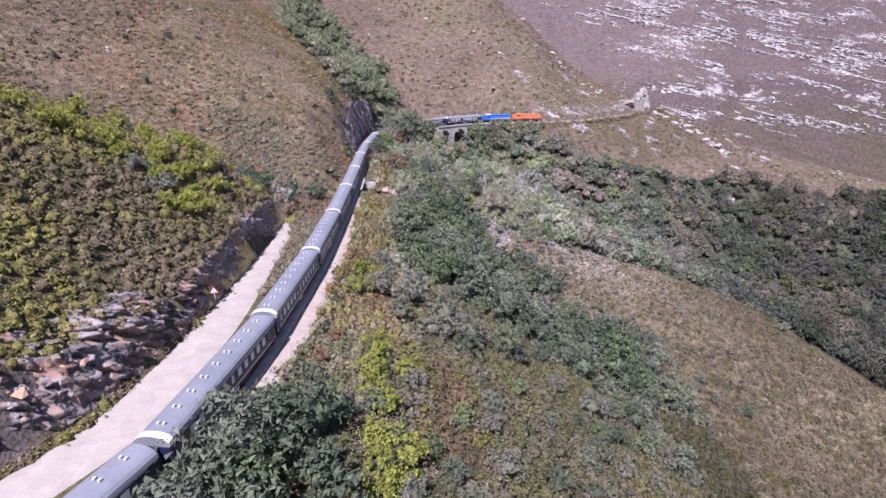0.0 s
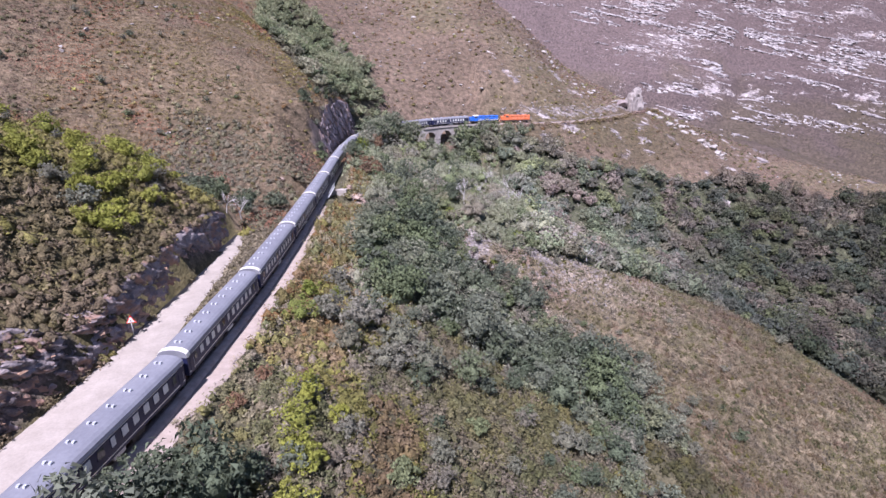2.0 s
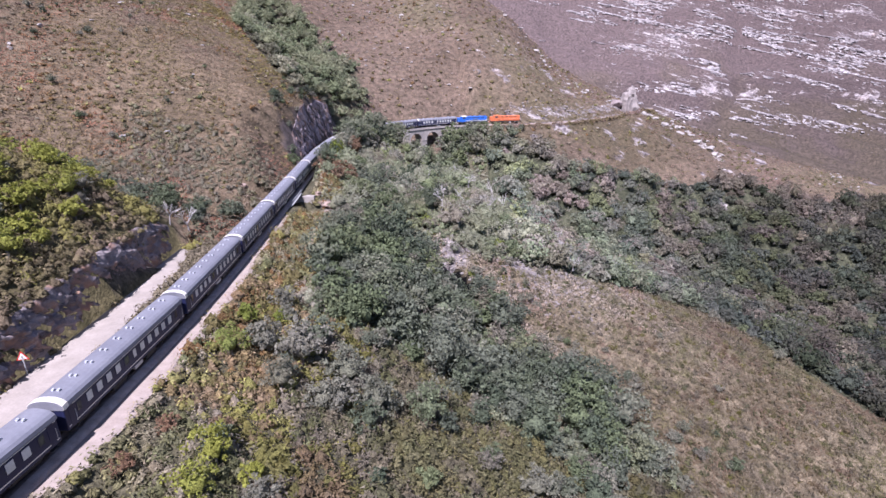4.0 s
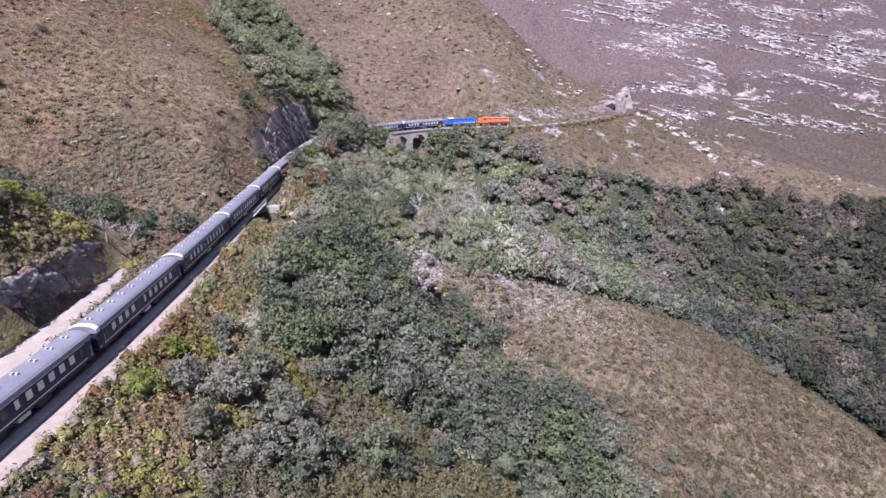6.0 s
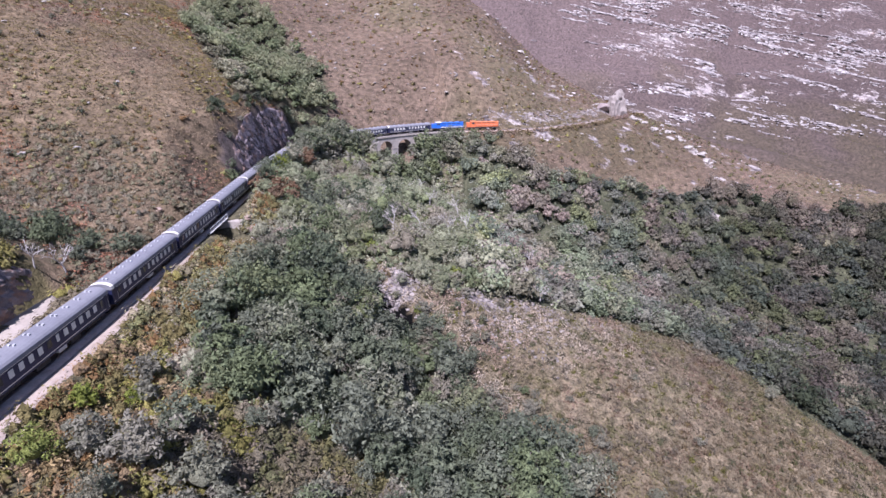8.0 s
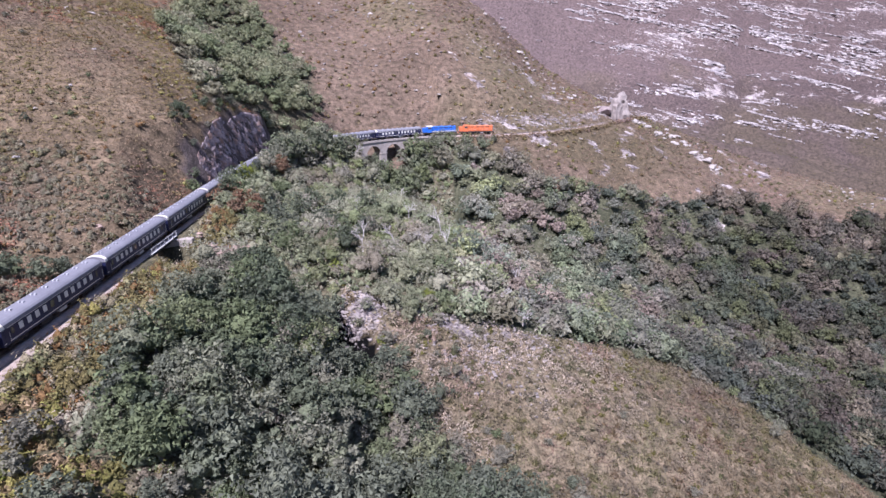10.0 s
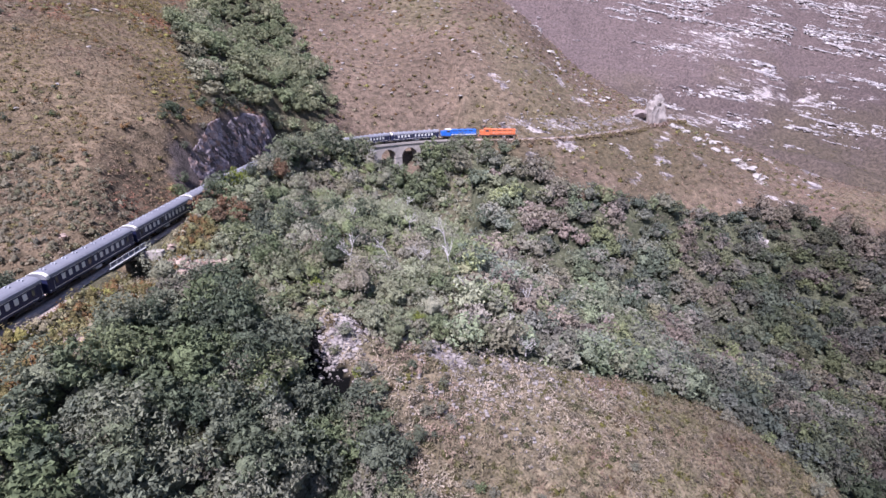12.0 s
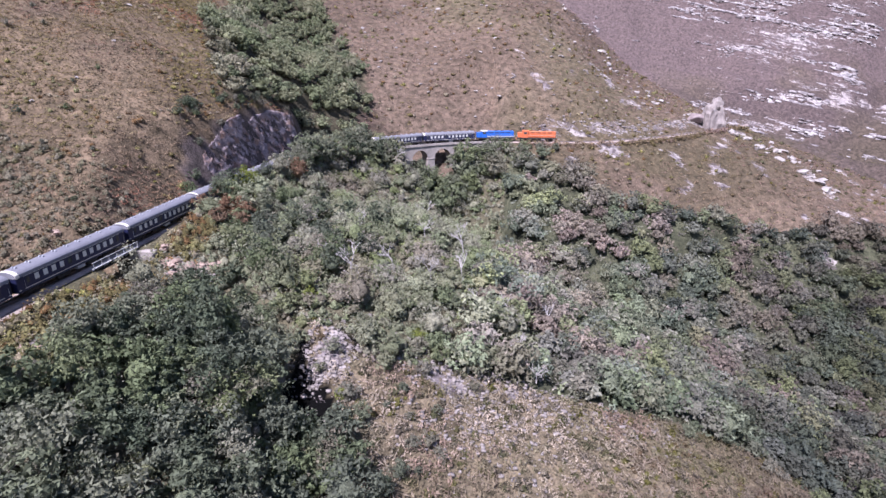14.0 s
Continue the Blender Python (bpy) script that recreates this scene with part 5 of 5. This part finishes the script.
# ---- warning sign ----
def warning_sign():
    thing = new("warning_sign", None)
    part("post", cyl(bmesh.new(), (0, 0, -0.3), (0, 0, 2.0), 0.05, seg=8), MAT_STEEL, thing)
    for name, r, y, mat in (("plate", 0.68, 0.0, MAT_RED), ("field", 0.47, -0.02, MAT_WHITE)):
        bm = bmesh.new()
        a = [bm.verts.new((r * math.sin(q), y, 2.1 + r * math.cos(q))) for q in (0, 2.094, 4.189)]
        f = bm.faces.new(a)
        g = bmesh.ops.extrude_face_region(bm, geom=[f])
        bmesh.ops.translate(bm, verts=[v for v in g["geom"] if isinstance(v, bmesh.types.BMVert)], vec=(0, 0.015, 0))
        bmesh.ops.recalc_face_normals(bm, faces=bm.faces)
        pl = part(name, bm, mat, thing)
    part("mark", box(bmesh.new(), 0, -0.03, 2.08, 0.07, 0.015, 0.28), MAT_BLACK, thing)
    return tagged(thing, "triangular red and white warning sign on a post by the road", "road sign")


sg = warning_sign()
sg.matrix_basis = pose(-30.5, 64.5, 0.0, 0, 0, 15)


# ---- broken rock beside the underbridge ----
MAT_BANK = varied("pinkish_rock", (0.2, 0.14, 0.115), (0.42, 0.32, 0.265), 0.9, 0.9, 0, 0.2, 0.9)


def rugged_rock(seed, squash):
    """A broken, angular rock with stepped faces."""
    bm = bmesh.new()
    bmesh.ops.create_icosphere(bm, subdivisions=3, radius=1.0)
    off = Vector((seed * 3.1, seed * 1.7, seed * 0.9))
    for v in bm.verts:
        p = v.co.copy()
        k = 0.78 + 0.22 * noise.cell(p * 1.4 + off) + 0.14 * noise.cell(p * 3.1 + off) + 0.25 * noise.noise(p * 1.1 + off)
        v.co = Vector((p.x * k, p.y * k, p.z * k * squash))
    return bm


for i, (x, y, r) in enumerate(((-16.9, 139.3, 1.2), (-15.6, 139.9, 1.5), (-14.2, 140.3, 1.3), (-12.9, 140.8, 1.4), (-11.6, 141.8, 1.2), (-10.4, 142.8, 1.2), (-15.0, 138.6, 0.8), (-13.4, 139.4, 0.7), (-17.6, 141.0, 1.1), (-33.2, 135.6, 0.9), (-13.8, 110.5, 0.7), (-12.6, 111.6, 0.6))):
    b = part("outcrop", rugged_rock(90 + i, 0.8), MAT_BANK)
    b.matrix_basis = pose(x, y, ground_z(x, y) - 0.15 * r, random.uniform(-10, 10), random.uniform(-10, 10), random.uniform(0, 360)) @ Matrix.Diagonal((r * 1.3, r, r * 0.9, 1))
    tagged(b, "pinkish broken rock outcrop on the railway bank", "rock", "rock outcrops by the bridge")


# ---- trees one by one ----
MAT_CROWN_DARK = crown_material("dark_leaves", [(0.1, 0.122, 0.08), (0.13, 0.15, 0.097), (0.165, 0.178, 0.132), (0.11, 0.126, 0.09), (0.14, 0.168, 0.09)])
MAT_CROWN_YELLOW = crown_material("yellow_green_leaves", [(0.28, 0.285, 0.06), (0.24, 0.255, 0.06), (0.3, 0.3, 0.07)])
MAT_CROWN_GREY = crown_material("grey_leaves", [(0.21, 0.205, 0.155), (0.24, 0.225, 0.18), (0.19, 0.192, 0.14)])
MAT_CROWN_RUST = crown_material("rust_leaves", [(0.25, 0.15, 0.095), (0.22, 0.15, 0.1)])
SHAPES = ((2.2, 4.6), (2.7, 5.4), (1.8, 4.0), (2.4, 4.4), (3.0, 6.0))
SETS = {}


def plant(kind, mat, x, y, scale, label, group, category="tree", k=860, leaf=0.22):
    """Sets one tree of a kind at a plan point, on the ground there."""
    i = random.randrange(len(SHAPES))
    z = ground_z(x, y) - 0.5 * scale
    m = pose(x, y, z, random.uniform(-4, 4), random.uniform(-4, 4), random.uniform(0, 360)) @ Matrix.Diagonal((scale, scale, scale * random.uniform(0.85, 1.15), 1))
    if (kind, i) not in SETS:
        t = SETS[kind, i] = tree_kind(len(SETS) * 7 + 1, *SHAPES[i], k, leaf, mat)
        t.name = category
        t.matrix_basis = m
    else:
        src = SETS[kind, i]
        keep = src.matrix_basis.copy()
        src.matrix_basis = Matrix()
        t = copy_thing(src, m)
        src.matrix_basis = keep
    t.name = category
    tagged(t, label, category, group)
    return t


tx_, ty_ = scatter(-16, 60, 80, 126, 3.0, 0.55)
th, tb, td, ts_ = land(tx_, ty_)
ok = zone_masks(tx_, ty_, td)["mid"] & (td > 12.0) & (tb < 0.3)
hue = cloudy(tx_, ty_, 9, 131)
for x, y, q in zip(tx_[ok], ty_[ok], hue[ok]):
    if q < 0.56:
        plant("dark", MAT_CROWN_DARK, x, y, random.uniform(0.8, 1.55), "dark green evergreen tree on the wooded slope", "trees below the railway")
    elif q < 0.7:
        plant("mid", MAT_CROWN_MID, x, y, random.uniform(0.65, 1.35), "bushy grey-green evergreen tree on the wooded slope", "trees below the railway")
    else:
        plant("grey", MAT_CROWN_GREY, x, y, random.uniform(0.45, 0.75), "greyish half-bare bushy tree on the wooded slope", "trees below the railway")

for i in range(60):
    x, y = random.uniform(-14, 14), random.uniform(118, 178)
    if zone_masks(np.array([x]), np.array([y]), np.zeros(1))["mid"][0]:
        plant("mid" if i % 3 == 0 else "dark", MAT_CROWN_MID if i % 3 == 0 else MAT_CROWN_DARK, x, y, random.uniform(0.6, 1.25), "dark green evergreen tree on the wooded slope", "trees below the railway")
# tall trees that screen the line before the viaduct
for i in range(30):
    y = 194 + i * 1.85
    s = S_AT(y)
    x, y, a = track_at(s)
    off = random.uniform(4.9, 6.6) + (1.6 if y < 200 else 0)
    sc = random.uniform(0.75, 1.0) if y < 200 else random.uniform(1.5, 1.9)
    x, y = x + off * math.cos(a), y + off * math.sin(a)
    plant("dark" if i % 3 == 0 else "mid", MAT_CROWN_DARK if i % 3 == 0 else MAT_CROWN_MID, x, y, sc, "tall dark green tree standing beside the railway", "trees beside the railway")
for y, off, sc in ((160, 6.0, 0.9), (163.5, 5.2, 1.0), (167, 5.0, 1.05), (170, 5.4, 0.95), (174, 6.5, 0.7), (180, 6.5, 0.7), (186, 6.8, 0.75), (191, 6.2, 0.9)):
    x, y, a = track_at(S_AT(y))
    plant("dark", MAT_CROWN_DARK, x + off * math.cos(a), y + off * math.sin(a), sc, "dark green tree standing beside the railway", "trees beside the railway")
# bushes along the brow of the railway cutting
for i in range(46):
    x, y, a = track_at(S_AT(random.uniform(172, 216)))
    off = -3.1 - random.uniform(3.2, 9.5)
    x, y = x + off * math.cos(a), y + off * math.sin(a)
    plant("grey" if i % 3 == 0 else "dark", MAT_CROWN_GREY if i % 3 == 0 else MAT_CROWN_DARK, x, y, random.uniform(0.25, 0.55), "olive-grey bush on the brow of the railway cutting", "bushes above the railway cutting", "bush")
# trees at the foot of the viaduct
for x, y, sc in ((10, 251, 1.0), (15, 255.5, 1.25), (20, 259, 1.35), (26, 262, 1.2), (31, 263.5, 1.1), (37, 264.5, 1.25), (43, 265.5, 1.0), (49, 267, 0.9), (6, 249, 1.6), (-2, 244, 1.6), (-5, 241, 1.6), (12, 247, 2.5), (20, 252, 2.4), (28, 256, 1.8), (37, 259, 1.4), (3, 243, 2.3), (8, 245, 2.5), (16, 250, 2.5), (0, 247, 1.6), (9, 250.5, 1.7), (24, 257, 1.7), (18, 256, 1.8), (13, 252, 2.2), (5.2, 249, 2.5), (3, 250.2, 2.3), (7.2, 250.5, 2.4), (1, 251, 2.1), (10.5, 253, 2.2), (14, 258.5, 2.5), (16, 260, 2.3), (18.5, 261, 2.0), (21, 262.3, 1.6), (24, 264, 1.2), (27.5, 265, 1.1)):
    plant("mid", MAT_CROWN_MID, x, y, sc * (0.76 if x < 11 else 1.0), "grey-green tree at the foot of the viaduct", "trees at the viaduct")
# foreground trees under the start of the flight
for x, y, sc in ((-15.0, 36.5, 1.35), (-12.2, 41.0, 1.3), (-15.6, 32, 1.4), (-10.5, 36, 1.35), (-13.5, 29.5, 1.4), (-8.5, 32.5, 1.2), (-15.6, 40.5, 1.0), (-10.5, 45.0, 0.9), (-17.0, 29.5, 1.35), (-16.6, 34, 1.3), (-14.5, 25.5, 1.3), (-17.8, 26.0, 1.35), (-17.4, 32, 1.2)):
    plant("dark", MAT_CROWN_DARK, x, y, sc, "dense dark green tree on the bank beside the railway", "trees on the near bank")
for x, y, sc in ((-5.8, 47, 0.75), (-6.3, 42.4, 0.8), (-2.9, 40.5, 0.8), (-4.8, 36.6, 0.85), (-7.7, 50.9, 0.75), (-7.9, 54.7, 0.65), (-5.7, 39.5, 0.7), (-4.4, 54, 0.6), (-7.4, 48.4, 0.7)):
    plant("yellow", MAT_CROWN_YELLOW, x, y, sc, "bright yellow-green tree on the bank below the railway", "yellow-green trees")
for x, y, sc in ((-13.2, 79.3, 0.75), (-12.2, 71, 0.65), (26.2, 143, 0.5), (8.2, 141, 0.55), (18.4, 126.6, 0.5), (-10.0, 82, 0.5), (-9.3, 117.6, 0.5), (-18.2, 170, 0.9), (-20, 167, 0.7)):
    plant("lime", MAT_CROWN_LIME, x, y, sc, "pale lime-green leafy bush on the bank", "lime-green bushes", "bush")
for x, y, sc in ((-8.9, 58.5, 0.5), (-13.9, 52.5, 0.4), (-13, 57.6, 0.45), (-18.5, 161, 0.9), (-16, 157, 1.1), (-13.5, 159, 1.0), (-16, 190, 1.3), (-12, 155, 0.9), (-14.5, 153, 0.8), (-19.5, 155, 0.6)):
    plant("rust", MAT_CROWN_RUST, x, y, sc, "rust-brown dry bush on the bank", "rust-brown bushes", "bush")
plant("mid", MAT_CROWN_MID, 8.4, 117.4, 1.25, "fresh green tree standing out of the wooded slope", "trees below the railway")
# bushes on the spur above the cutting
for i in range(56):
    x, y = random.uniform(-60, -36), random.uniform(72, 101)
    if random.random() < 0.8:
        plant("yellow", MAT_CROWN_YELLOW, x, y, random.uniform(0.45, 0.9), "dense yellow-green bush on the spur above the road", "yellow-green bushes on the spur", "bush")
    else:
        plant("grey", MAT_CROWN_GREY, x, y, random.uniform(0.35, 0.6), "grey-green bush on the spur above the road", "grey-green bushes on the spur", "bush")
plant("mid", MAT_CROWN_MID, -40.5, 76.5, 0.95, "large grey-green tree on the spur above the cutting", "trees on the spur")
# green hollow between the spur and the heath hill
for x, y, sc in ((-48.7, 119, 1.1), (-45.6, 124, 1.2), (-42, 117, 1.1), (-38, 113, 1.1), (-29, 115.3, 1.0), (-28.5, 119, 0.8), (-52, 117, 1.0), (-36, 119, 0.9), (-57, 115, 1.0), (-32.3, 110, 0.75), (-40, 106.5, 0.95), (-44, 111, 1.1), (-49, 108, 0.9), (-33.5, 114, 0.9), (-29.5, 166, 0.8), (-30.5, 170, 0.6)):
    plant("dark", MAT_CROWN_DARK, x, y, sc, "dark green tree in the hollow beside the railway", "trees in the hollow")
# larger bushes over the open slopes
for i in range(44):
    x, y = random.uniform(-105, -34), random.uniform(118, 205)
    if zone_masks(np.array([x]), np.array([y]), np.zeros(1))["hill"][0]:
        plant("grey" if i % 2 else "dark", MAT_CROWN_GREY if i % 2 else MAT_CROWN_DARK, x, y, random.uniform(0.22, 0.42), "grey-green bush among the heath of the hillside", "bushes on the heath hill", "bush")
for i in range(46):
    y = random.uniform(96, 136)
    x = float(np.interp(y, (95, 106, 115, 126, 137), (60, 46, 33, 20, 9))) + random.gauss(3, 6)
    k = random.randrange(3)
    plant(("grey", "dark", "mid")[k], (MAT_CROWN_GREY, MAT_CROWN_DARK, MAT_CROWN_MID)[k], x, y, random.uniform(0.3, 0.7), "rounded bush at the edge of the dry grass", "bushes at the edge of the grass", "bush")
for i in range(32):
    x = random.uniform(28, 110)
    y = float(np.interp(x, (6, 14, 27, 36, 48, 60, 84, 105, 140, 200), (131, 138, 144, 150, 156, 163, 160, 146, 138, 118))) - abs(random.gauss(0, 5))
    k = random.randrange(3)
    plant(("grey", "dark", "mid")[k], (MAT_CROWN_GREY, MAT_CROWN_DARK, MAT_CROWN_MID)[k], x, y, random.uniform(0.35, 0.75), "rounded bush at the edge of the dry grass", "bushes at the edge of the grass", "bush")
for x, y, sc in ((53.5, 149.5, 0.8), (50.4, 154, 0.8), (58, 101.5, 0.5), (39.6, 106.5, 0.4), (54.3, 98, 0.5), (40.3, 104.5, 0.35), (24, 118, 0.6), (33, 126, 0.35), (47, 118, 0.35), (63, 128, 0.35), (72, 116, 0.4)):
    plant("grey", MAT_CROWN_GREY, x, y, sc, "round grey-green bush on the dry grass spur", "bushes on the grass spur", "bush")
for i in range(105):
    x, y = random.uniform(-12, 40), random.uniform(32, 96)
    if zone_masks(np.array([x]), np.array([y]), np.zeros(1))["near"][0]:
        c = i % 5
        kind, mat = (("grey", MAT_CROWN_GREY), ("mid", MAT_CROWN_MID), ("dark", MAT_CROWN_DARK), ("dark", MAT_CROWN_DARK), ("grey", MAT_CROWN_GREY))[c]
        plant(kind, mat, x, y, random.uniform(0.4, 0.75) * (1.5 if y > 66 else 1.0), "bushy scrub tree on the bank below the railway", "scrub trees on the near bank", "bush")


# scrub along the outer edge of the line beyond the viaduct
es = np.arange(float(np.interp(36, TRACK[:, 0][230:], TRACK_S[230:])), TRACK_S[-1] - 4, 0.8)
ep = np.array([track_at(s) for s in es])
eo = RNG.uniform(3.3, 5.0, len(es))
ex, ey = ep[:, 0] + eo * np.cos(ep[:, 2]), ep[:, 1] + eo * np.sin(ep[:, 2])
er = RNG.uniform(0.7, 1.5, len(es))
ev = leaf_cloud(np.c_[ex, ey, land(ex, ey)[0] + 0.4], np.c_[er, er, er * 1.1], 30, 0.3 * er)
tagged(from_arrays("lineside_scrub", ev, np.arange(len(ev)).reshape(-1, 3), MAT_SHRUB, np.repeat(tones("slope", ex, ey, 117), 90, axis=0)), "low brown scrub along the outer edge of the line", "shrubs", kind="stuff")


# low bushes between the gravel road and the foot of the rock
by = np.arange(24, 78, 0.55)
bx = np.interp(by, ROAD[:, 1], ROAD[:, 0]) - np.interp(by, (40, 58, 72, 92), (3.0, 2.9, 2.4, 1.9)) - RNG.uniform(0.0, 1.1, len(by))
keep = cloudy(bx, by, 5, 151) > 0.42
bx, by = bx[keep], by[keep]
br = RNG.uniform(0.3, 0.9, len(by))
bv = leaf_cloud(np.c_[bx, by, 0.1 + 0.2 * br], np.c_[br, br, br * 0.9], 60, 0.17 * np.sqrt(br))
tagged(from_arrays("roadside_scrub", bv, np.arange(len(bv)).reshape(-1, 3), MAT_SHRUB, np.repeat(tones("spur", bx, by, 153), 180, axis=0)), "low olive and brown bushes at the foot of the road cutting", "shrubs", kind="stuff")


# ---- bare and dead trees ----
def dead_tree(seed, height, spread, depth=4):
    """A leafless tree of bleached forking branches."""
    rnd = random.Random(seed)
    bm = bmesh.new()

    def grow(p, way, length, r, level):
        q = p + way * length
        cyl(bm, p, q, r, r * 0.62, 5)
        if level == 0:
            return
        for _ in range(3 if level > 1 else 2):
            w = (way + Vector((rnd.gauss(0, spread), rnd.gauss(0, spread), rnd.gauss(0.1, 0.25)))).normalized()
            grow(p + way * length * rnd.uniform(0.6, 1.0), w, length * rnd.uniform(0.55, 0.8), r * 0.6, level - 1)

    grow(Vector((0, 0, -0.4)), Vector((rnd.gauss(0, 0.12), rnd.gauss(0, 0.12), 1)).normalized(), height * 0.42, 0.055 * height ** 0.6, depth)
    thing = new("dead_tree", None)
    part("trunk", bm, MAT_DEADWOOD, thing)
    return thing


dead = [dead_tree(60 + i, hgt, sp) for i, (hgt, sp) in enumerate(((6.5, 0.45), (7.5, 0.55), (5.5, 0.6)))]
places = ((-33.5, 102.5), (-32.6, 107), (5.6, 152), (18, 157), (25, 158), (33.8, 160), (40, 163), (12, 150), (20, 175), (28, 180), (8, 168), (36, 176), (48, 172), (15, 195), (3, 205), (22, 212), (42, 150), (46, 146), (-4, 238), (-7, 246), (14, 148.5), (30, 166))
for i, (x, y) in enumerate(places):
    z = ground_z(x, y)
    lift = 2.2 if i > 1 else 0
    m = pose(x, y, z + lift - 0.3, random.uniform(-8, 8), random.uniform(-8, 8), random.uniform(0, 360)) @ Matrix.Scale(random.uniform(0.75, 1.05), 4)
    if i < 3:
        t = dead[i]
        t.matrix_basis = m
    else:
        src = dead[i % 3]
        keep = src.matrix_basis.copy()
        src.matrix_basis = Matrix()
        t = copy_thing(src, m)
        src.matrix_basis = keep
    tagged(t, "bleached leafless dead tree with forking branches", "dead tree", "dead trees")
